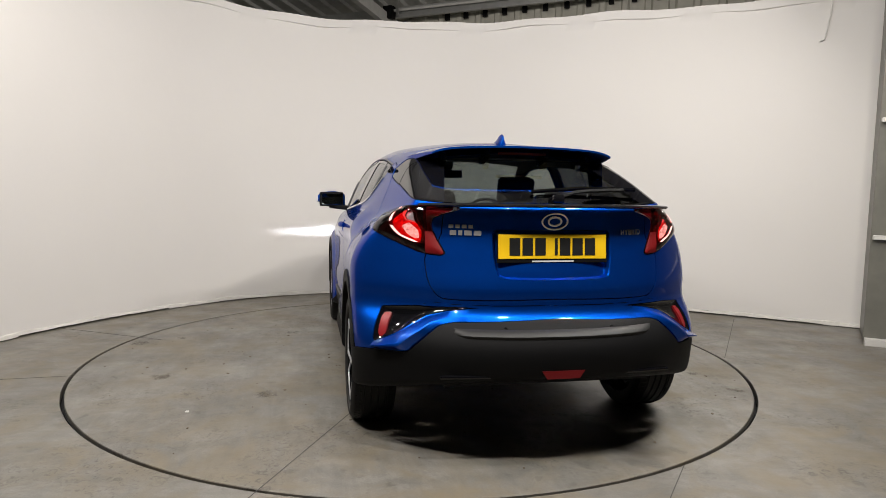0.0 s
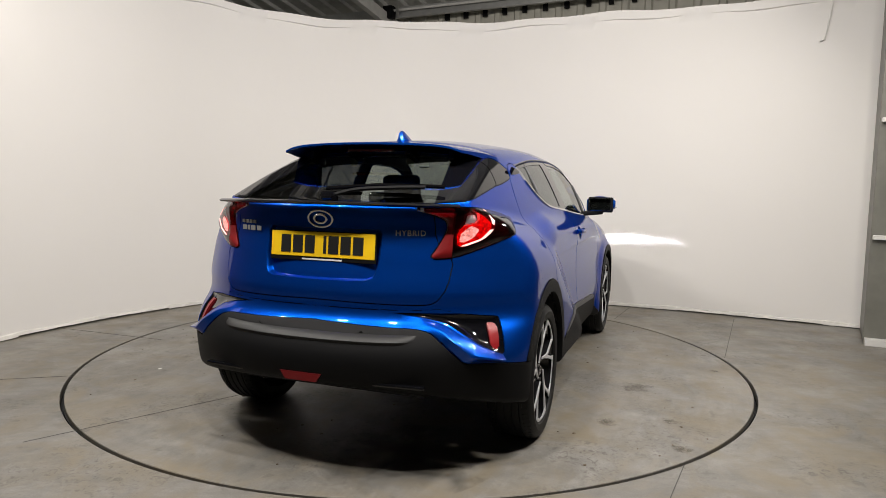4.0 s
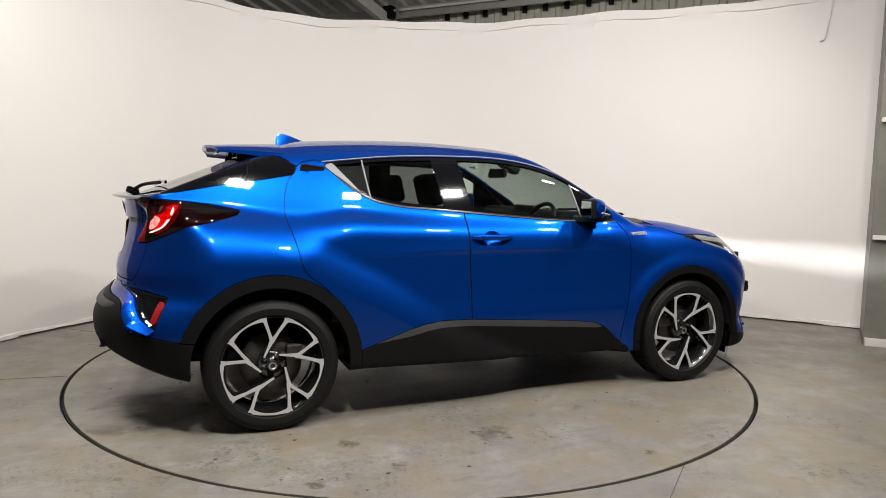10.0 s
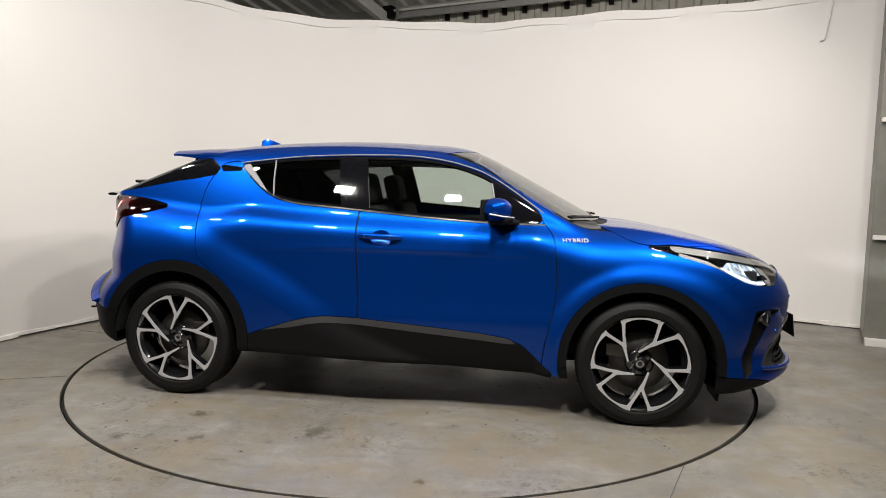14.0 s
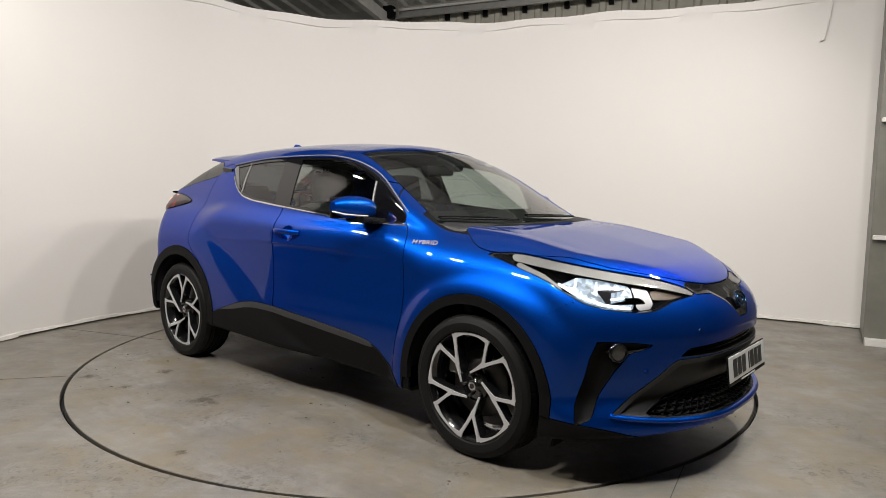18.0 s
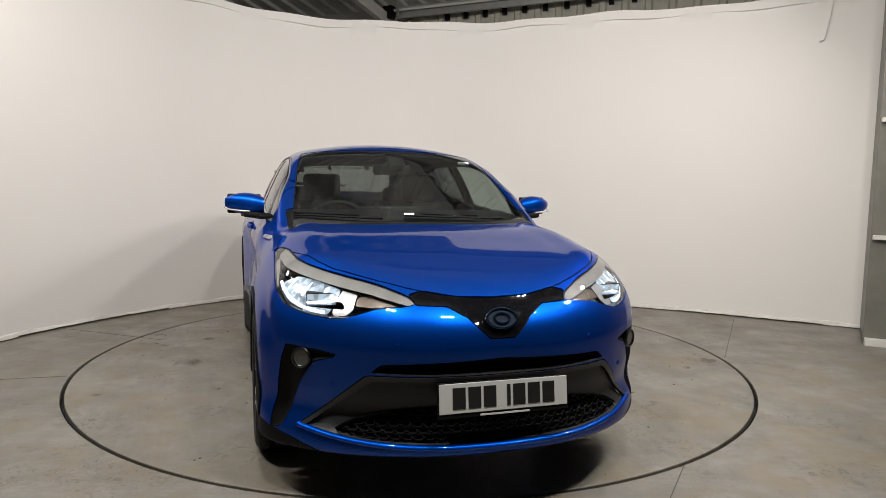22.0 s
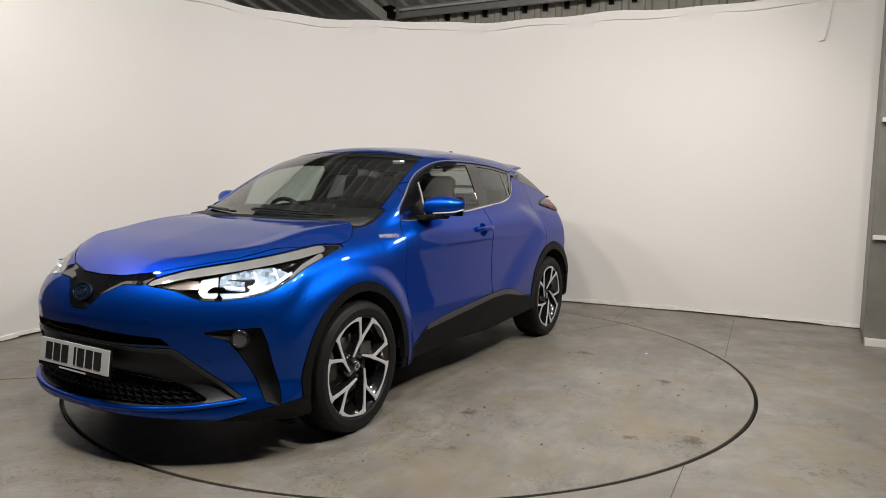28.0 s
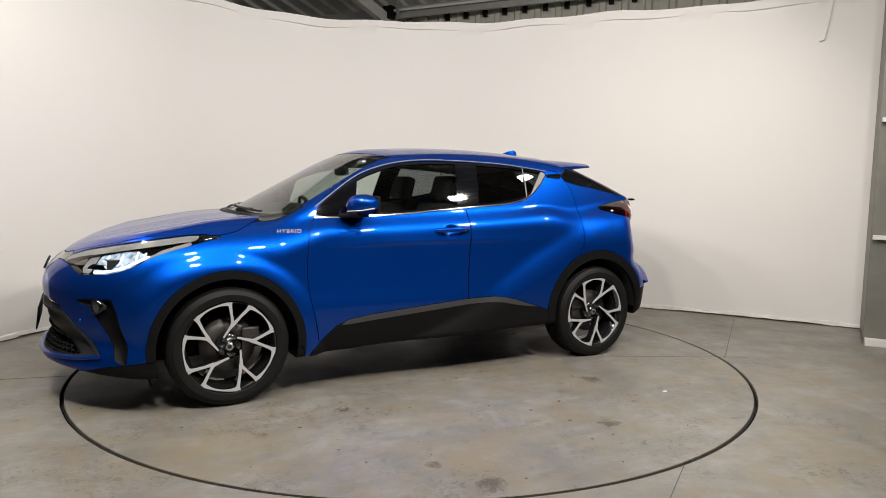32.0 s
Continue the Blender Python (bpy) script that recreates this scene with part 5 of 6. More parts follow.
# ---------------------------------------------------------------- the car's fittings
def wheels():
    # tyre
    prof = [(0.255, -0.095), (0.262, -0.108), (0.285, -0.113), (0.315, -0.108), (0.328, -0.096), (0.3335, -0.080)]
    for a, b in ((-0.058, -0.050), (-0.022, -0.014), (0.014, 0.022), (0.050, 0.058)):
        prof += [(0.3355, a), (0.329, a + 0.001), (0.329, b - 0.001), (0.3355, b)]
    prof += [(0.3335, 0.080), (0.328, 0.096), (0.315, 0.108), (0.300, 0.1115), (0.298, 0.1135), (0.285, 0.113), (0.264, 0.108), (0.256, 0.095)]
    tyre_v, tyre_f = lathe(prof, 96)
    tyre_me = mesh_of("tyre", tyre_v, tyre_f, RUBBER)
    tyre_me.set_sharp_from_angle(angle=radians(35))
    # shoulder blocks of the tread
    lug = bmesh.new()
    for i in range(72):
        a = 2 * math.pi * i / 72
        for sy in (-1, 1):
            add_box(lug, (0.006, 0.030, 0.0225), Matrix.Rotation(a, 4, "Y") @ pose(0.3315, sy * 0.081, 0, 0, 0, sy * 16))
    lug_me = bpy.data.meshes.new("tread_blocks")
    lug.to_mesh(lug_me)
    lug.free()
    lug_me.materials.append(RUBBER)
    rim_v, rim_f = lathe([(0.251, 0.098), (0.260, 0.100), (0.260, 0.094), (0.249, 0.086), (0.236, 0.060), (0.218, 0.030), (0.218, -0.06), (0.246, -0.09), (0.258, -0.098)], 72)
    rim_me = mesh_of("rim", rim_v, rim_f, WHEEL_BLACK)
    disc_v, disc_f = lathe([(0.07, 0.02), (0.155, 0.02), (0.157, 0.012), (0.157, -0.006), (0.07, -0.006)], 64)
    disc_me = mesh_of("brake_disc", disc_v, disc_f, STEEL)

    def pol(r, a):
        r *= 1.06
        return (-r * math.cos(radians(a)), r * math.sin(radians(a)))

    def limb(points, widths):
        """An outline along a line, in the wheel's face."""
        p = [Vector((*q, 0)) for q in points]
        left, right = [], []
        for i, q in enumerate(p):
            d = (p[min(i + 1, len(p) - 1)] - p[max(i - 1, 0)]).normalized()
            nrm = Vector((-d.y, d.x, 0)) * widths[i] / 2
            left.append(q + nrm)
            right.append(q - nrm)
        return [(v.x, v.y) for v in left + right[::-1]]
    # one twin spoke, in the wheel's face: x across, y up
    stem = limb([pol(0.0595, 172), pol(0.088, 144), pol(0.124, 132)], [0.009, 0.013, 0.021])
    arm_a = limb([pol(0.114, 133), pol(0.165, 121), pol(0.215, 114.5), pol(0.238, 112.5)], [0.019, 0.014, 0.018, 0.034])
    arm_b = limb([pol(0.114, 131), pol(0.165, 136), pol(0.215, 139), pol(0.238, 140)], [0.019, 0.014, 0.017, 0.028])
    arc = limb([pol(0.2315, a) for a in range(141, 186, 4)], [0.022, 0.018, 0.014, 0.011, 0.009, 0.008, 0.008, 0.009, 0.011, 0.015, 0.020, 0.024])
    face_m = Matrix(((1, 0, 0, 0), (0, 0, 1, 0), (0, 1, 0, 0), (0, 0, 0, 1)))      # the face looks along +y
    def plate(outlines, depth, y, material, name, grow=0.0, dish=0.0):
        bm = bmesh.new()
        for o in outlines:
            c = Vector((sum(q[0] for q in o) / len(o), sum(q[1] for q in o) / len(o)))
            o2 = [tuple(Vector(q) + (Vector(q) - c).normalized() * grow) for q in o]
            tmp = prism(o2, depth, face_m @ pose(0, 0, y), 0)
            me = bpy.data.meshes.new("tmp")
            tmp.to_mesh(me)
            tmp.free()
            bm.from_mesh(me)
            bpy.data.meshes.remove(me)
        for v in bm.verts:
            r = math.hypot(v.co.x, v.co.z)
            v.co.y += dish * (1 - min(r / 0.24, 1)) ** 1.0
        bmesh.ops.recalc_face_normals(bm, faces=bm.faces)
        me = bpy.data.meshes.new(name)
        bm.to_mesh(me)
        bm.free()
        me.materials.append(material)
        return me
    shapes = [stem, arm_a, arm_b, arc]
    face_me = plate(shapes, 0.006, 0.098, MACHINED, "spoke_face", 0, -0.018)
    dark_me = plate([stem, arm_a, arm_b], 0.050, 0.069, WHEEL_BLACK, "spoke", 0.004, -0.016)
    cap_v, cap_f = lathe([(0.0, 0.083), (0.022, 0.083), (0.028, 0.080), (0.030, 0.072), (0.058, 0.066), (0.075, 0.058), (0.075, 0.02), (0.0, 0.02)], 40)
    cap_me = mesh_of("hub", cap_v, cap_f, WHEEL_BLACK)
    badge_v, badge_f = lathe([(0.012, 0.0838), (0.0135, 0.0855), (0.019, 0.0855), (0.0205, 0.0838)], 32)
    badge_me = mesh_of("hub_badge", badge_v, badge_f, CHROME)
    nut = bmesh.new()
    add_tube(nut, 0.0085, 0.0075, 0.022, pose(0, 0.072, 0, -90), 6)
    nut_me = bpy.data.meshes.new("wheel_nut")
    nut.to_mesh(nut_me)
    nut.free()
    nut_me.materials.append(STEEL)
    cal = box((0.10, 0.05, 0.07), pose(0, 0, 0), 0.012)
    cal_me = bpy.data.meshes.new("brake_caliper")
    cal.to_mesh(cal_me)
    cal.free()
    cal_me.materials.append(STEEL)
    turn = {(1, -1): 0.0, (-1, -1): -40.0, (1, 1): 22.0, (-1, 1): 5.0}
    for sx in (1, -1):
        for sy in (1, -1):
            wheel = part("wheel", rim_me, None, car, "gloss black and machined five twin-spoke alloy wheel")
            wheel.matrix_local = car_pose(sx * AXLE, sy * 0.772, 0.3345, 0, 0, 0 if sy > 0 else 180) @ Matrix.Rotation(radians(turn[sx, sy]), 4, "Y")
            part("tyre", tyre_me, None, wheel, "black road tyre with a worn tread")
            tagged(part("tread_pattern", lug_me, None, wheel), kind="stuff")
            part("brake_disc", disc_me, None, wheel, "grey steel brake disc")
            part("hub", cap_me, None, wheel, "gloss black hub")
            part("hub_badge", badge_me, None, wheel, "chrome oval badge ring")
            for i in range(5):
                r = Matrix.Rotation(2 * math.pi * i / 5, 4, "Y")
                for name, me in (("spoke", dark_me), ("spoke_face", face_me)):
                    part(name, me, None, wheel).matrix_local = r
                part("wheel_nut", nut_me, None, wheel).matrix_local = r @ pose(0.05, 0, 0)
            part("brake_caliper", cal_me, None, wheel).matrix_local = Matrix.Rotation(radians(-turn[sx, sy]), 4, "Y") @ pose(-0.125 * sx * sy, 0.02, 0.06)
    # arch liners
    for sx in (1, -1):
        for sy in (1, -1):
            v, f = [], []
            n = 28
            for i in range(n + 1):
                a = radians(1 + 178 * i / n)
                for y, r in ((0.865, 0.395), (0.80, 0.405), (0.50, 0.400), (0.50, 0.0)):
                    v.append((sx * AXLE + CAR_OFFSET[0] + r * math.cos(a), sy * y + CAR_OFFSET[1], 0.34 + r * math.sin(a)))
            for i in range(n):
                for k in range(3):
                    q = i * 4 + k
                    f.append((q, q + 4, q + 5, q + 1))
            part("arch_liner", mesh_of("arch_liner", v, f, SEAM), SEAM, car, "black wheel arch liner")
    bm = bmesh.new()
    add_box(bm, (1.7, 1.5, 0.06), car_pose(0, 0, 0.31))
    add_box(bm, (0.6, 0.9, 0.10), car_pose(1.75, 0, 0.27))
    add_box(bm, (0.62, 1.0, 0.14), car_pose(-1.70, 0, 0.42))
    add_box(bm, (0.9, 0.9, 0.08), car_pose(1.3, 0, 0.30))
    add_box(bm, (0.9, 0.9, 0.08), car_pose(-1.3, 0, 0.33))
    add_tube(bm, 0.035, 0.035, 1.5, car_pose(-AXLE, 0, 0.32, 90), 16)
    add_tube(bm, 0.035, 0.035, 1.5, car_pose(AXLE, 0, 0.32, 90), 16)
    part("underbody", bm, SEAM, car, "black underbody")
    for sy in (1, -1):
        part("mud_flap", box((0.012, 0.22, 0.14), car_pose(1.735, sy * 0.70, 0.215, 0, 8, 0), 0.003), BLACK_TRIM, car, "black rubber flap ahead of the front wheel")


def rod_on_side(points, radius, out, m, name, label, flat=1.0):
    for sy in (1, -1):
        pts = [at(x, sy * (side_y(x, z) + out), z) for x, z in points]
        part(name, sweep(pts, radius, 8, flat), m, car, label, smooth=True)


def resample(points, step):
    return [tuple(q) for q in curve_through(points, step)]


def trim_and_handles():
    low = resample(DLO[1:10] + [(0.80, 1.050)], 0.05)
    rod_on_side(low, 0.0065, 0.002, CHROME, "window_strip", "bright chrome strip under the side windows")
    high = resample([(0.79, 1.112), (0.648, 1.212), (0.553, 1.274), (0.457, 1.326), (0.326, 1.372), (0.195, 1.401), (0.031, 1.420), (-0.232, 1.424), (-0.397, 1.421), (-0.661, 1.409), (-0.858, 1.389), (-1.02, 1.370)], 0.05)
    rod_on_side(high, 0.0042, 0.001, TIP_GREY, "roof_strip", "satin strip over the side windows")
    rod_on_side([(0.50, 1.27), (0.515, 1.20), (0.545, 1.07)], 0.006, 0.0, TIP_GREY, "window_divider", "satin bar behind the corner window")
    rod_on_side([(-0.80, 1.385), (-0.79, 1.28), (-0.775, 1.178)], 0.005, -0.002, TIP_GREY, "window_divider", "satin bar at the quarter window")
    for sy in (1, -1):
        # door handle: a dished cup and a grip
        x, z = -0.095, 0.965
        y = side_y(x, z)
        pts = [at(x - 0.122, sy * (y + 0.002), z + 0.003), at(x - 0.09, sy * (y + 0.020), z + 0.004), at(x, sy * (y + 0.026), z + 0.003), at(x + 0.08, sy * (y + 0.020), z + 0.001), at(x + 0.116, sy * (y + 0.002), z)]
        grip = part("door_handle", sweep(resample(pts, 0.012), 0.0115, 12, 1.35), PAINT, car, "blue painted door handle", smooth=True)
        part("lock_cap", box((0.03, 0.004, 0.016), car_pose(x - 0.075, sy * (y + 0.031), z + 0.004), 0.0015), CHROME, grip, "chrome lock cap")
        # hidden rear door handle
        x, z = -1.075, 1.322
        y = side_y(x, z)
        m = car_pose(x, sy * (y - 0.008), z, -sy * 24, 6, 0)
        part("hidden_handle", box((0.13, 0.02, 0.06), m, 0.008), BLACK_GLOSS, car, "black recessed rear door handle")
        part("handle_lip", box((0.075, 0.026, 0.014), m @ pose(0.0, sy * 0.003, -0.010), 0.005), PAINT, car, "blue grip of the recessed handle")
        # fender script
        script = text_mesh("HYBRID", 0.028, 0.002, SCRIPT)
        x, z = 0.965, 0.972
        y = side_y(x, z)
        tilt = math.degrees(math.atan2(side_y(x, z - 0.02) - side_y(x, z + 0.02), 0.04))
        yaw = math.degrees(math.atan2(side_y(x + 0.05, z) - side_y(x - 0.05, z), 0.10))
        ob = part("side_script", script, None, car, "small chrome script on the wing")
        ob.matrix_local = car_pose(x, sy * (y + 0.007), z, 0, 0, 180 - 0 if sy > 0 else 0) @ pose(0, 0, 0, 0, 0, yaw if sy > 0 else -yaw) @ pose(0, 0, 0, 90 - tilt, 0, 0)
    part("fuel_flap", mesh_of("fuel_flap", *flap()), None, car, "blue round fuel filler flap")


def flap():
    """The filler flap: a thin ring gap on the left rear haunch."""
    v, f, n = [], [], 40
    for i in range(n):
        a = 2 * math.pi * i / n
        for r, o in ((0.084, 0.0012), (0.0865, 0.0012)):
            x, z = -1.375 + r * 1.15 * math.cos(a), 0.975 + r * math.sin(a)
            v.append(tuple(at(x, side_y(x, z) + o, z)))
    for i in range(n):
        j = (i + 1) % n
        f.append((2 * i, 2 * i + 1, 2 * j + 1, 2 * j))
    return v, f, SEAM


def text_mesh(words, height, depth, material=None):
    cu = bpy.data.curves.new("script", "FONT")
    cu.body, cu.size, cu.extrude, cu.align_x, cu.align_y = words, height * 1.35, depth, "CENTER", "CENTER"
    cu.space_character = 1.12
    tmp = new("script", cu)
    me = bpy.data.meshes.new_from_object(tmp.evaluated_get(bpy.context.evaluated_depsgraph_get()))
    bpy.data.objects.remove(tmp)
    me.materials.clear()
    me.materials.append(material or CHROME)
    return me


SCRIPT = simple("silver_script", (0.42, 0.42, 0.43), 0.35, 0.5, spread=0.04)


def mirrors():
    for sy in (1, -1):
        # housing: a rounded shell, tapered outwards
        v, f, n, k = [], [], 24, 12
        for i in range(k + 1):
            t = i / k
            y = 0.800 + 0.214 * t
            swell = math.sin(math.pi * min(max(0.14 + 0.80 * t, 0), 1)) ** 0.55
            cx, cz = 0.565 - 0.055 * t, 1.124 + 0.014 * t
            for j in range(n):
                a = 2 * math.pi * j / n
                c, s = math.cos(a), math.sin(a)
                ex = abs(c) ** 0.8 * (1 if c > 0 else -1)
                ez = abs(s) ** 0.8 * (1 if s > 0 else -1)
                v.append(tuple(at(cx + 0.078 * swell * ex * (1.0 if c > 0 else 0.55), sy * y, cz + 0.068 * swell * ez * (1 - 0.15 * t))))
        for i in range(k):
            for j in range(n):
                q = (i * n + j, i * n + (j + 1) % n, (i + 1) * n + (j + 1) % n, (i + 1) * n + j)
                f.append(q if sy > 0 else q[::-1])
        f.append(tuple(range(n))[::-1])
        f.append(tuple(range(k * n, k * n + n)))
        house = part("door_mirror", mesh_of("door_mirror", v, f, PAINT), PAINT, car, "blue painted door mirror")
        house.data.set_sharp_from_angle(angle=radians(60))
        part("mirror_base", box((0.13, 0.17, 0.034), car_pose(0.565, sy * 0.835, 1.066, sy * 6, 0, -sy * 8), 0.012), BLACK_TRIM, house, "black lower mirror shell")
        part("mirror_arm", box((0.11, 0.12, 0.03), car_pose(0.60, sy * 0.79, 1.062, 0, 0, -sy * 15), 0.012), BLACK_TRIM, house, "black mirror arm")
        part("mirror_shell", box((0.03, 0.190, 0.112), car_pose(0.505, sy * 0.908, 1.130, 0, 0, sy * 14.4), 0.012, 3), BLACK_TRIM, house, "black rim round the mirror glass", smooth=True)
        part("mirror_glass", box((0.004, 0.165, 0.092), car_pose(0.489, sy * 0.905, 1.130, 0, 0, sy * 14.4), 0.002), MIRROR, house, "silver mirror glass")
        part("indicator", sweep([at(0.635, sy * 0.88, 1.090), at(0.622, sy * 0.94, 1.094), at(0.585, sy * 0.995, 1.100), at(0.52, sy * 1.017, 1.112)], 0.007, 8, 0.7), LAMP_CLEAR, house, "clear indicator strip", smooth=True)


MIRROR = simple("mirror_silver", (0.85, 0.86, 0.87), 0.02, 1.0, spread=0.01)
LAMP_CLEAR = simple("clear_indicator_plastic", (0.34, 0.34, 0.35), 0.2, 0.0, 0.4, spread=0.1)


def spoiler_and_fin():
    # roof spoiler: a wing that carries on the roof's line
    rows, cols = 16, 41
    v, f = [], []
    for surf in (0, 1):
        for i in range(rows + 1):
            t = i / rows
            for j in range(cols):
                w = -1 + 2 * j / (cols - 1)
                half = 0.560 - 0.055 * t - 0.02 * t * t
                y = w * half
                root, tip = -1.18, -1.595 + 0.05 * abs(w) ** 2.5
                x = root + (tip - root) * t
                z = 1.4975 + (x + 1.18) * 0.088 - (0.060 - 0.030 * t) * (y / 0.58) ** 2 - 0.022 * abs(w) ** 9
                z -= 0.012 * (1 - t) ** 2
                thick = 0.010 + 0.050 * math.sin(math.pi * min(t * 0.9 + 0.1, 1)) * (1 - 0.72 * t) * 0.42
                v.append(tuple(at(x, y, z - surf * thick)))
    m = (rows + 1) * cols
    for i in range(rows):
        for j in range(cols - 1):
            q = i * cols + j
            f.append((q, q + 1, q + cols + 1, q + cols))
            f.append((m + q, m + q + cols, m + q + cols + 1, m + q + 1))
    for j in range(cols - 1):
        a = rows * cols + j
        f.append((a, a + 1, m + a + 1, m + a))
    for i in range(rows):
        for a in (i * cols, i * cols + cols - 1):
            f.append((a, a + cols, m + a + cols, m + a))
    wing = part("roof_spoiler", mesh_of("roof_spoiler", v, f, PAINT), PAINT, car, "blue floating roof spoiler")
    wing.data.set_sharp_from_angle(angle=radians(50))
    for y in (-0.40, -0.165, 0.165, 0.40):
        part("spoiler_stay", box((0.14, 0.030, 0.05), car_pose(-1.37, y, 1.413 - 0.07 * (abs(y) > 0.3) * 0.4, 0, 16, 0), 0.008), BLACK_GLOSS, wing, "black stay under the spoiler")
    part("stop_lamp", box((0.012, 0.26, 0.014), car_pose(-1.52, 0, 1.425), 0.003), SMOKED_RED, wing, "dark red high stop lamp")
    # lip over the tailgate
    pts = []
    for j in range(31):
        y = -0.60 + 1.20 * j / 30
        x = -2.062 + 0.25 * (abs(y) / 0.73) ** 2.5
        pts.append(at(x + 0.012, y, 1.172 - 0.006 * (y / 0.6) ** 2))
    part("tailgate_lip", sweep(pts, 0.030, 8, 0.32), BLACK_GLOSS, car, "gloss black lip across the tailgate", smooth=True)
    # aerial fin
    bm = bmesh.new()
    rings = []
    for x, h in [(-1.172, 0.030), (-1.165, 0.052), (-1.14, 0.060), (-1.11, 0.052), (-1.07, 0.034), (-1.03, 0.016), (-0.99, 0.002)]:
        z0 = top_z(x, 0) - 0.004
        w = 0.030 * (1 - ((x + 1.09) / 0.115) ** 2 * 0.7)
        rings.append([bm.verts.new(at(x, y, z0 + z)) for y, z in ((-w, 0), (-w * 0.45, h * 0.55), (-0.004, h), (0.004, h), (w * 0.45, h * 0.55), (w, 0))])
    for a, b in zip(rings, rings[1:]):
        for k in range(5):
            bm.faces.new((a[k], a[k + 1], b[k + 1], b[k]))
    bm.faces.new(rings[0])
    part("aerial_fin", bm, PAINT, car, "blue shark-fin aerial", smooth=True)


SMOKED_RED = simple("smoked_red_plastic", (0.06, 0.004, 0.005), 0.15, 0, 0.5)


def wipers():
    for y0, y1, x1 in ((0.48, -0.10, 1.06), (-0.22, -0.66, 0.98)):
        pts = []
        for i in range(12):
            t = i / 11
            y = y0 + (y1 - y0) * t
            x = 1.135 - 0.035 * t - 0.16 * (y / 0.66) ** 2
            pts.append(at(x, y, max(skin_top(x, y), 1.05) + 0.014))
        arm = part("wiper", sweep(pts, 0.009, 6, 0.7), BLACK_TRIM, car, "black windscreen wiper resting low")
        part("wiper_blade", sweep([p + Vector((-0.014, 0, 0.006)) for p in pts[3:]], 0.006, 6, 1.2), BLACK_GLOSS, arm, "black wiper blade")
    # rear wiper, lying across the window
    pts = [at(-1.97, -0.02, 1.20), at(-1.93, -0.10, 1.225), at(-1.87, -0.26, 1.24), at(-1.83, -0.42, 1.245)]
    arm = part("rear_wiper", sweep(resample(pts, 0.03), 0.012, 8, 0.8), BLACK_TRIM, car, "black rear window wiper", smooth=True)
    part("wiper_blade", sweep([at(-1.86, 0.06, 1.232), at(-1.83, -0.2, 1.252), at(-1.80, -0.50, 1.248)], 0.007, 6, 1.5), BLACK_GLOSS, arm, "black wiper blade")
    part("wiper_pivot", box((0.07, 0.06, 0.04), car_pose(-1.975, -0.02, 1.195, 0, 20, 0), 0.014), BLACK_GLOSS, arm)


def skin_top(x, y):
    return top_z(x, y)


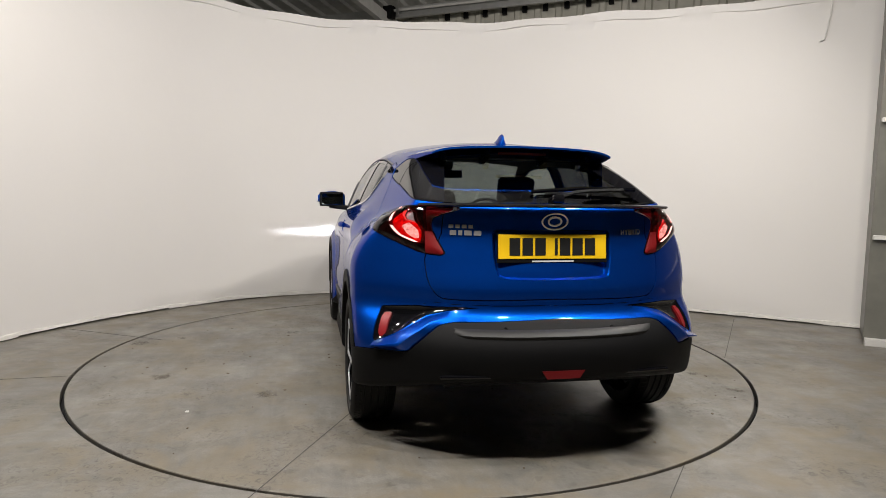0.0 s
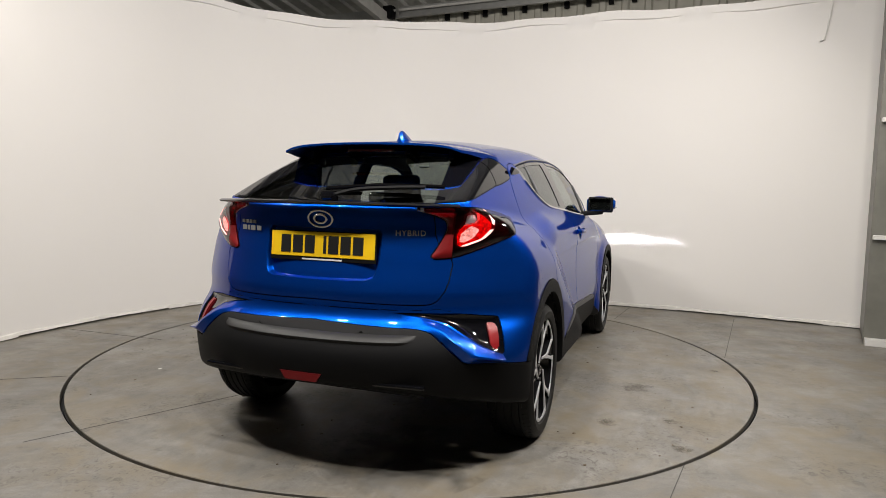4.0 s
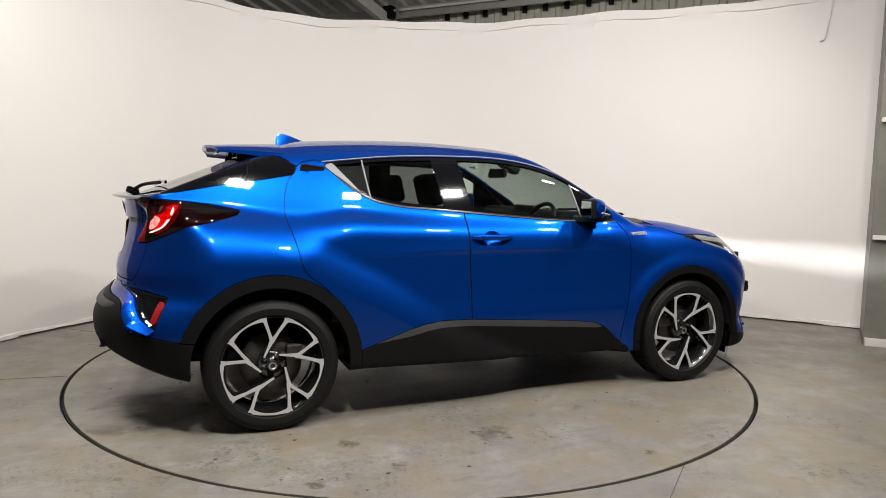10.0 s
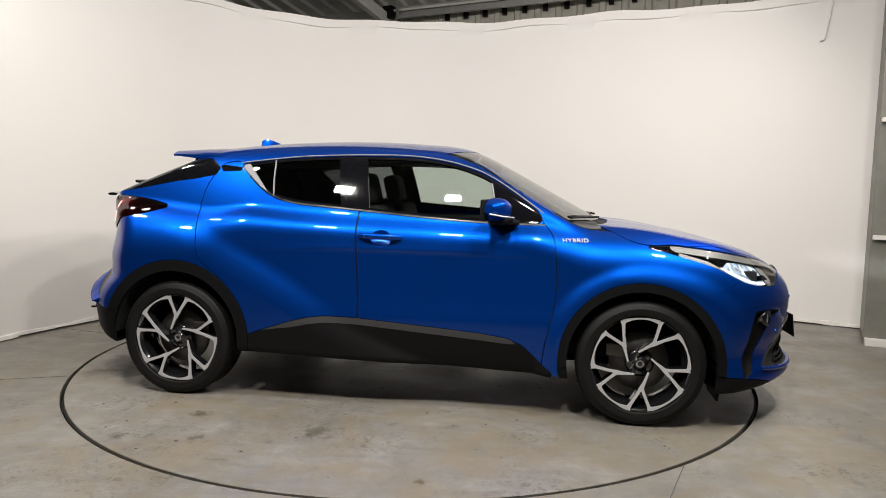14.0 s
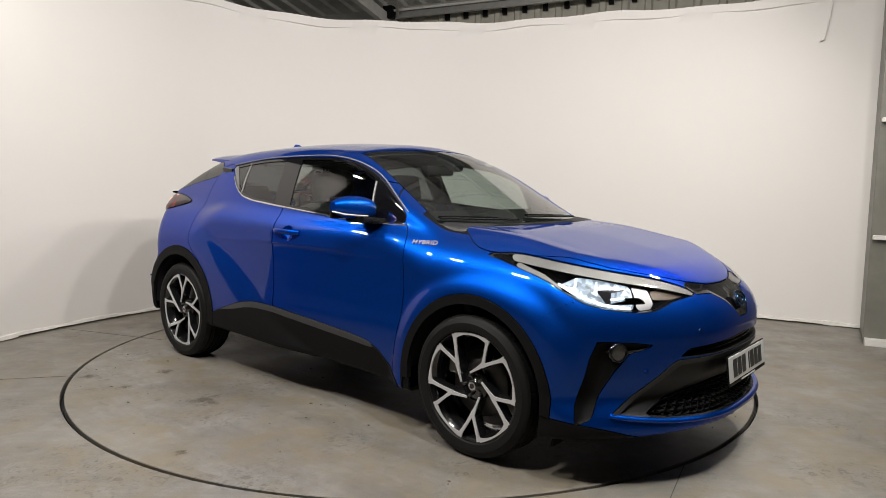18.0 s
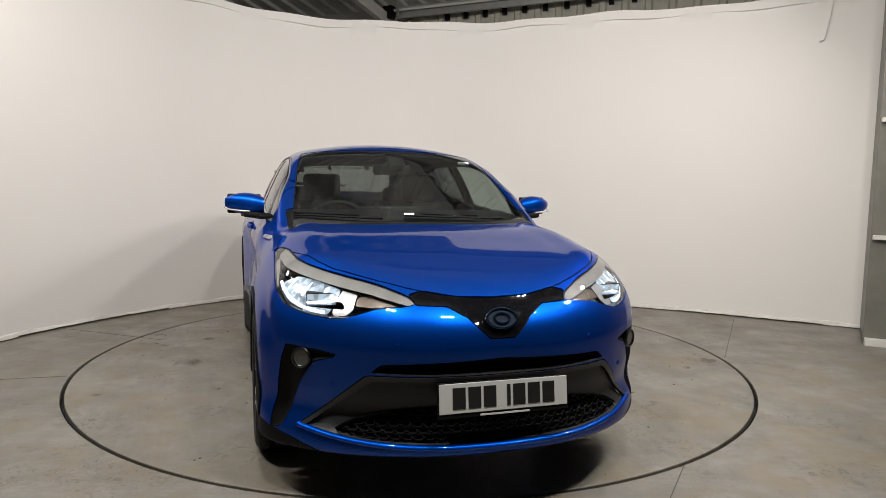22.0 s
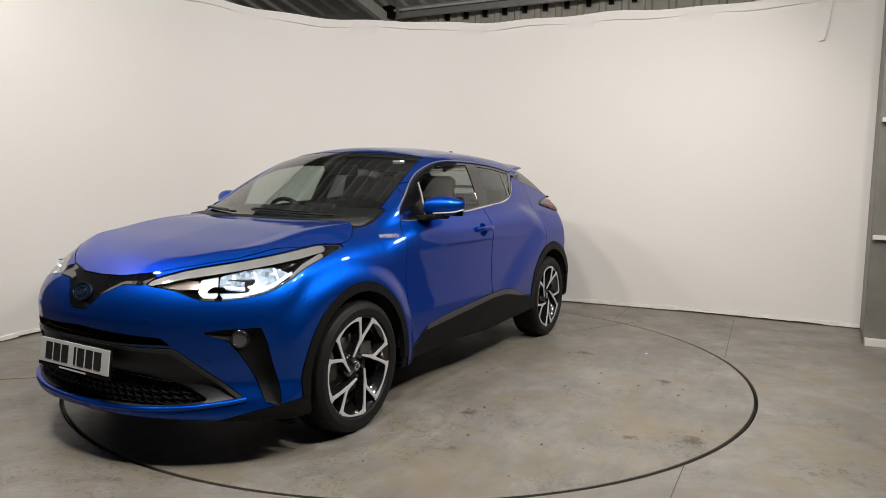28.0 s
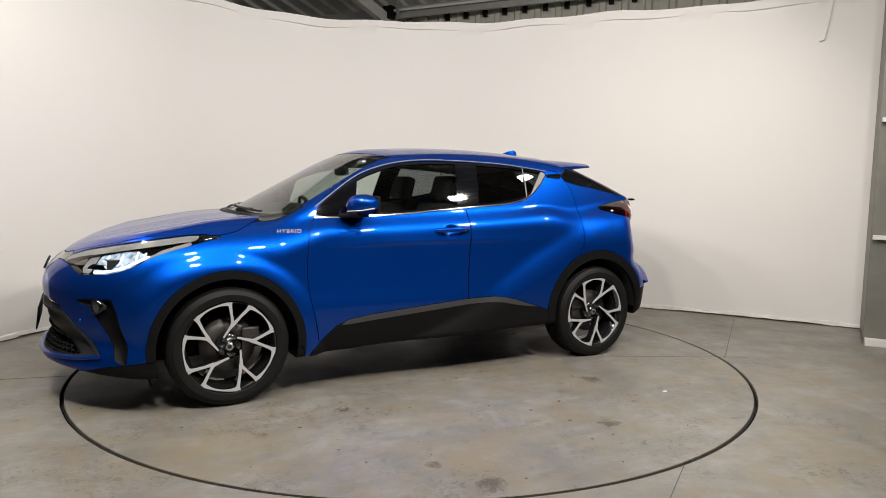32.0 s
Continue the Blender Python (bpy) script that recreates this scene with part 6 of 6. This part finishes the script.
def plates_and_badges():
    # number plates: lettering as plain bars
    def plate(x, z, tilt, rz, material, name, label, frame_grow=0.012):
        m = car_pose(x, 0, z, 0, tilt, rz)
        ob = part(name, box((0.006, 0.52, 0.111), m, 0.002), material, car, label)
        part("plate_frame", box((0.008, 0.52 + frame_grow, 0.111 + 0.022), m @ pose(-0.004, 0, -0.007), 0.003), BLACK_TRIM, ob, "black plate holder")
        widths = [0.05, 0.05, 0.05, 0.014, None, 0.05, 0.05, 0.05]
        y = 0.205
        for w in widths:
            if w is None:
                y -= 0.033
                continue
            part("character_bar", box((0.002, w, 0.079), m @ pose(0.0036, y - w / 2, 0), 0.0), INK, ob)
            y -= w + 0.011
        part("small_print", box((0.002, 0.20, 0.007), m @ pose(0.0004, 0, -0.0665)), PRINT, ob, "unreadable line of small print")
        return ob
    plate(2.268, 0.472, -7, 0, WHITE_PLATE, "front_plate", "white front number plate with black bars")
    plate(-2.003, 0.984, -5, 180, YELLOW, "rear_plate", "yellow rear number plate with black bars")

    def badge(x, z, tilt, rz, name, fill):
        m = car_pose(x, 0, z, 0, tilt, rz)
        ob = part(name, oval_ring(0.060, 0.038, 0.006, m), CHROME if fill is None else BADGE_BLUE, car, "oval ring badge", smooth=True)
        part("inner_ring", oval_ring(0.030, 0.020, 0.007, m), CHROME if fill is None else BADGE_BLUE, ob, smooth=True)
        if fill is not None:
            bm = bmesh.new()
            add_tube(bm, 1, 1, 0.008, m @ pose(-0.006, 0, 0, 0, 90, 0) @ Matrix.Diagonal((0.041, 0.064, 1, 1)), 40)
            part("badge_back", bm, fill, ob, "dark blue badge ground")
    badge(2.222, 0.757, -24, 0, "front_badge", BADGE_DARK)
    badge(tail_x(0, 1.100) - 0.007, 1.100, 14, 180, "rear_badge", None)
    ob = part("rear_script", text_mesh("HYBRID", 0.026, 0.0015, SCRIPT), None, car, "chrome script on the tailgate")
    y = -0.405
    x = front_x(abs(y), 1.045, -1)
    ob.matrix_local = car_pose(x - 0.003, y, 1.047, 0, 0, -90 + 21) @ pose(0, 0, 0, 86, 0, 0)
    # model lettering, as plain chrome bars
    for row, (z, h, widths) in enumerate(((1.072, 0.016, (0.022, 0.02, 0.022, 0.02)), (1.043, 0.022, (0.03, 0.018, 0.034, 0.034)))):
        y = 0.475 - 0.005 * row
        for w in widths:
            x = front_x(y - w / 2, z, -1)
            part("model_script", box((0.003, w, h), car_pose(x - 0.004, y - w / 2, z, 0, 0, -20), 0.001), SCRIPT, car, "silver model lettering")
            y -= w + 0.007
    part("rear_fog_lamp", prism([(-0.10, 0.018), (0.10, 0.018), (0.075, -0.018), (-0.075, -0.018)], 0.03, car_pose(-2.172, 0, 0.437) @ pose(0, 0, 0, 90, 0, 90), 0.004), FOG_RED, car, "red rear fog lamp under the bumper")
    # the blue fins under the reflectors, with lit tops
    upper = [(0.45, 0.706), (0.55, 0.693), (0.65, 0.668), (0.715, 0.627), (0.78, 0.582), (0.88, 0.540)]
    lower = [(0.45, 0.655), (0.53, 0.649), (0.58, 0.634), (0.64, 0.577), (0.70, 0.518), (0.862, 0.508)]
    for sy in (1, -1):
        bm = bmesh.new()
        n = 24
        ups, lows = np.array(upper), np.array(lower)
        rings = []
        for k in range(n + 1):
            u = k / n * (len(upper) - 1)
            i0 = min(int(u), len(upper) - 2)
            t = ups[i0] + (ups[i0 + 1] - ups[i0]) * (u - i0)
            b = lows[i0] + (lows[i0 + 1] - lows[i0]) * (u - i0)
            bulge = 0.036 * min(k / 14, 1.0) ** 1.5
            ring = []
            for w, out in ((0.0, -0.012), (0.06, 0.0), (0.50, bulge), (0.62, bulge), (0.98, 0.006), (1.0, -0.012)):
                a, z = t + (b - t) * w
                r = first_out(lambda d: np.stack([-1.2 - d * math.cos(a), d * math.sin(a), 0 * d + z], -1), 0.4, 1.3) + out
                ring.append(bm.verts.new(at(-1.2 - r * math.cos(a), sy * r * math.sin(a), z)))
            rings.append(ring)
        for a, b in zip(rings, rings[1:]):
            for k in range(5):
                bm.faces.new((a[k], a[k + 1], b[k + 1], b[k]))
        bm.faces.new(rings[-1])
        part("bumper_fin", bm, PAINT, car, "blue fin under the rear reflector", smooth=True)
    # the bumper's ledge: a shallow step, its catch of light partly in the colour
    bm, rings = bmesh.new(), []
    for k in range(49):
        y = -0.50 + 1.0 * k / 48
        grow = min((0.50 - abs(y)) / 0.10, 1.0)
        grow = grow * grow * (3 - 2 * grow)
        ring = []
        for z, out in ((0.634, -0.012), (0.628, 0.002), (0.613, 0.016), (0.603, 0.020), (0.594, 0.017), (0.572, 0.004), (0.568, -0.012)):
            out = out * grow if out > 0 else out - 0.004 * (1 - grow)
            ring.append(bm.verts.new(at(tail_x(y, 0.604) + (z - 0.604) * 0.55 * (z > 0.604) - out, y, z)))
        rings.append(ring)
    for a, b in zip(rings, rings[1:]):
        for k in range(6):
            bm.faces.new((a[k], a[k + 1], b[k + 1], b[k]))
    part("bumper_ledge", bm, LEDGE, car, "ledge across the rear bumper, coloured lighter as if lit", smooth=True)
    for sy in (1, -1):
        part("valance_slot", box((0.03, 0.32, 0.014), car_pose(-2.125, sy * 0.38, 0.425, 0, 0, -sy * 6), 0.006), BLACK_GLOSS, car, "gloss black edge under the rear bumper")
    # fog lamps
    for sy in (1, -1):
        x, y, z = 1.955, 0.715, 0.585
        m = car_pose(x, sy * y, z, 0, 0, sy * 32) @ pose(0, 0, 0, 0, 90, 0)
        bm = bmesh.new()
        add_tube(bm, 0.034, 0.031, 0.05, m, 28)
        lamp = part("fog_lamp", bm, FOG_GLASS, car, "round unlit fog lamp", smooth=True)
        v, f = lathe([(0.031, 0.022), (0.033, 0.030), (0.039, 0.030), (0.041, 0.010)], 28)
        me = mesh_of("fog_ring", [tuple(m @ Vector((p[0], p[2], p[1]))) for p in v], f, BLACK_GLOSS)
        part("fog_ring", me, None, lamp, "black fog lamp ring")
    # lower grille: a lattice of flattened hexagons
    bm = bmesh.new()
    def hexes():
        for r in range(7):
            z = 0.290 + 0.021 * r
            for c in range(-17, 18):
                yield (c + 0.5 * (r % 2)) * 0.042, z
    outline = round_outline(bent(MESH_GRILLE), 1)
    for y, z in hexes():
        x = front_x(abs(y), z)
        a = math.atan2(abs(y), x - 1.2) * BEND
        if inside_field(np.array([a]), np.array([z]), outline)[0] > -0.006:
            continue
        pts = [(y + 0.021 * ky, z + 0.0105 * kz) for ky, kz in ((-1, 0), (-0.5, 1), (0.5, 1), (1, 0), (0.5, -1), (-0.5, -1))]
        inner = [(y + 0.0175 * ky, z + 0.0080 * kz) for ky, kz in ((-1, 0), (-0.5, 1), (0.5, 1), (1, 0), (0.5, -1), (-0.5, -1))]
        ring = []
        for (oy, oz), (iy, iz) in zip(pts, inner):
            xo = front_x(abs(oy), oz) - 0.018
            ring.append((bm.verts.new(at(xo, oy, oz)), bm.verts.new(at(xo, iy, iz)), bm.verts.new(at(xo - 0.018, iy, iz))))
        for k in range(6):
            a0, b0 = ring[k - 1], ring[k]
            bm.faces.new((a0[0], b0[0], b0[1], a0[1]))
            bm.faces.new((a0[1], b0[1], b0[2], a0[2]))
    part("lower_grille", bm, BLACK_TRIM, car, "black honeycomb lower grille")
    for z in (0.562, 0.580, 0.598):
        pts = [at(front_x(abs(y), z) - 0.030, y, z) for y in np.linspace(-0.42, 0.42, 25)]
        part("grille_slat", sweep(pts, 0.004, 6, 0.8), BLACK_GLOSS, car)
    # blue lip under the lower grille
    pts = []
    for k in range(41):
        a = -0.775 + 1.55 * k / 40
        z = float(spline(np.array(abs(a)), [0.0, 0.336, 0.469, 0.60, 0.70, 0.775], [0.274, 0.279, 0.285, 0.295, 0.306, 0.316]))
        r = first_out(lambda d: np.stack([1.2 + d * math.cos(a), d * abs(math.sin(a)), 0 * d + z], -1), 0.5, 1.3) - 0.006
        pts.append(at(1.2 + r * math.cos(a), r * math.sin(a), z))
    part("bumper_lip", sweep(pts, 0.017, 12, 0.7), PAINT, car, "blue lip under the lower grille", smooth=True)
    # parking sensors
    for sx, pts in ((1, ((0.62, 0.50), (0.40, 0.66))), (-1, ((0.58, 0.60), (0.25, 0.63)))):
        for y0, z in pts:
            for sy in (1, -1):
                x = front_x(y0, z, sx)
                bm = bmesh.new()
                add_tube(bm, 0.010, 0.009, 0.006, car_pose(x, sy * y0, z, 0, 0, sx * sy * 20) @ pose(0, 0, 0, 0, 90, 0), 16)
                part("parking_sensor", bm, PAINT if sx > 0 else BLACK_TRIM, car)


def tail_x(y, z):
    return front_x(abs(y), z, -1)


def oval_ring(ry, rz, r, m):
    bm, n, k = bmesh.new(), 36, 8
    rings = []
    for i in range(n):
        a = 2 * math.pi * i / n
        c = Vector((0, ry * math.cos(a), rz * math.sin(a)))
        out = Vector((0, math.cos(a), math.sin(a)))
        rings.append([bm.verts.new(m @ (c + out * r * 0.8 * math.cos(b) + Vector((r * 0.5 * math.sin(b), 0, 0)))) for b in [2 * math.pi * q / k for q in range(k)]])
    for i in range(n):
        for q in range(k):
            bm.faces.new((rings[i - 1][q], rings[i - 1][(q + 1) % k], rings[i][(q + 1) % k], rings[i][q]))
    return bm


BADGE_DARK = simple("dark_blue_badge", (0.003, 0.008, 0.022), 0.45, 0, 0.0, spread=0.05)
BADGE_BLUE = simple("blue_tinted_chrome", (0.03, 0.07, 0.14), 0.22, 0.95, spread=0.05)
FOG_GLASS = simple("fog_lamp_glass", (0.16, 0.16, 0.155), 0.12, 0.7, 0.6, spread=0.3)
PRINT = simple("white_small_print", (0.55, 0.55, 0.55), 0.5)
STITCH = simple("pale_label", (0.75, 0.76, 0.78), 0.4)


def cabin_inside():
    def soft(name, size, m, material, label, bevel):
        return part(name, box(size, m, bevel, 4), material, car, label, smooth=True)
    soft("dashboard", (0.55, 1.36, 0.24), car_pose(0.84, 0, 0.962, 0, 6, 0), CABIN, "dark dashboard", 0.06)
    soft("instrument_hood", (0.20, 0.34, 0.07), car_pose(0.68, -0.37, 1.045), CABIN, "dark instrument hood", 0.03)
    soft("touch_screen", (0.03, 0.26, 0.14), car_pose(0.60, 0.0, 1.055, 0, -12, 0), CABIN, "black touch screen on the dashboard", 0.01)
    v, f = lathe([(0.185 + 0.014 * math.cos(b), 0.014 * math.sin(b)) for b in [2 * math.pi * q / 10 for q in range(10)]], 40, True)
    m = car_pose(0.47, -0.37, 0.975, 0, 0, 90) @ pose(0, 0, 0, 24, 0, 0)
    wheel = part("steering_wheel", mesh_of("steering_wheel", [tuple(m @ Vector(p)) for p in v], f, CABIN), CABIN, car, "black steering wheel")
    part("steering_hub", box((0.15, 0.05, 0.11), m, 0.025, 3), CABIN, wheel, smooth=True)
    part("steering_spoke", box((0.34, 0.02, 0.035), m, 0.008), CABIN, wheel)
    soft("floor_tub", (2.5, 1.42, 0.10), car_pose(-0.35, 0, 0.36), CABIN, "dark cabin floor", 0.03)
    for sy in (1, -1):
        soft("door_card", (1.8, 0.05, 0.52), car_pose(-0.10, sy * 0.725, 0.77, 0, 0, 0), CABIN, "dark door trim", 0.02)
    soft("load_cover", (0.70, 1.20, 0.05), car_pose(-1.45, 0, 1.02), CABIN, "dark load cover behind the seats", 0.02)
    soft("bulkhead", (0.06, 1.30, 0.55), car_pose(1.12, 0, 0.72), CABIN, "dark bulkhead", 0.02)
    for x, ys in ((0.0, (0.36, -0.36)), (-0.82, (0.40, -0.40))):
        for y in ys:
            w = 0.50 if x == 0.0 else 0.42
            lean = 14 if x == 0.0 else 20
            seat = part("seat", box((0.50, w, 0.16), car_pose(x + 0.12, y, 0.60, 0, -6, 0), 0.05, 4), CLOTH, car, "black cloth seat", smooth=True)
            part("backrest", box((0.13, w, 0.58), car_pose(x - 0.19, y, 0.84, 0, -lean, 0), 0.055, 4), CLOTH, seat, smooth=True)
            part("headrest", box((0.10, 0.26, 0.19), car_pose(x - 0.30, y, 1.225 if x == 0.0 else 1.13, 0, -lean, 0), 0.04, 4), CLOTH, seat, smooth=True)
            for q in (-0.05, 0.05):
                part("headrest_post", sweep([at(x - 0.24, y + q, 1.02), at(x - 0.28, y + q, 1.14)], 0.006, 8), STEEL, seat)
    # rear-view mirror, sensor pod and label on the windscreen
    part("interior_mirror", box((0.03, 0.24, 0.065), car_pose(0.36, 0.0, 1.345, 0, 12, 0), 0.014, 3), CABIN, car, "black interior mirror", smooth=True)
    part("sensor_pod", box((0.16, 0.10, 0.05), car_pose(0.44, 0.0, 1.395, 0, 28, 0), 0.015, 3), CABIN, car, "black sensor pod at the windscreen's top", smooth=True)
    y = 0.47
    part("screen_label", box((0.012, 0.075, 0.022), car_pose(0.388, y, 1.398, 0, -62, 12), 0.0), STITCH, car, "small white label in the windscreen's corner")


wheels()
trim_and_handles()
mirrors()
spoiler_and_fin()
wipers()
plates_and_badges()
cabin_inside()


# ---------------------------------------------------------------- what moves
def motions():
    steps = [i * 1.0 for i in range(33)]
    turn = [(t, pose(TABLE[0], TABLE[1], 0, 0, 0, heading(t))) for t in steps]
    walk(turntable, turn)
    walk(car, turn)


motions()
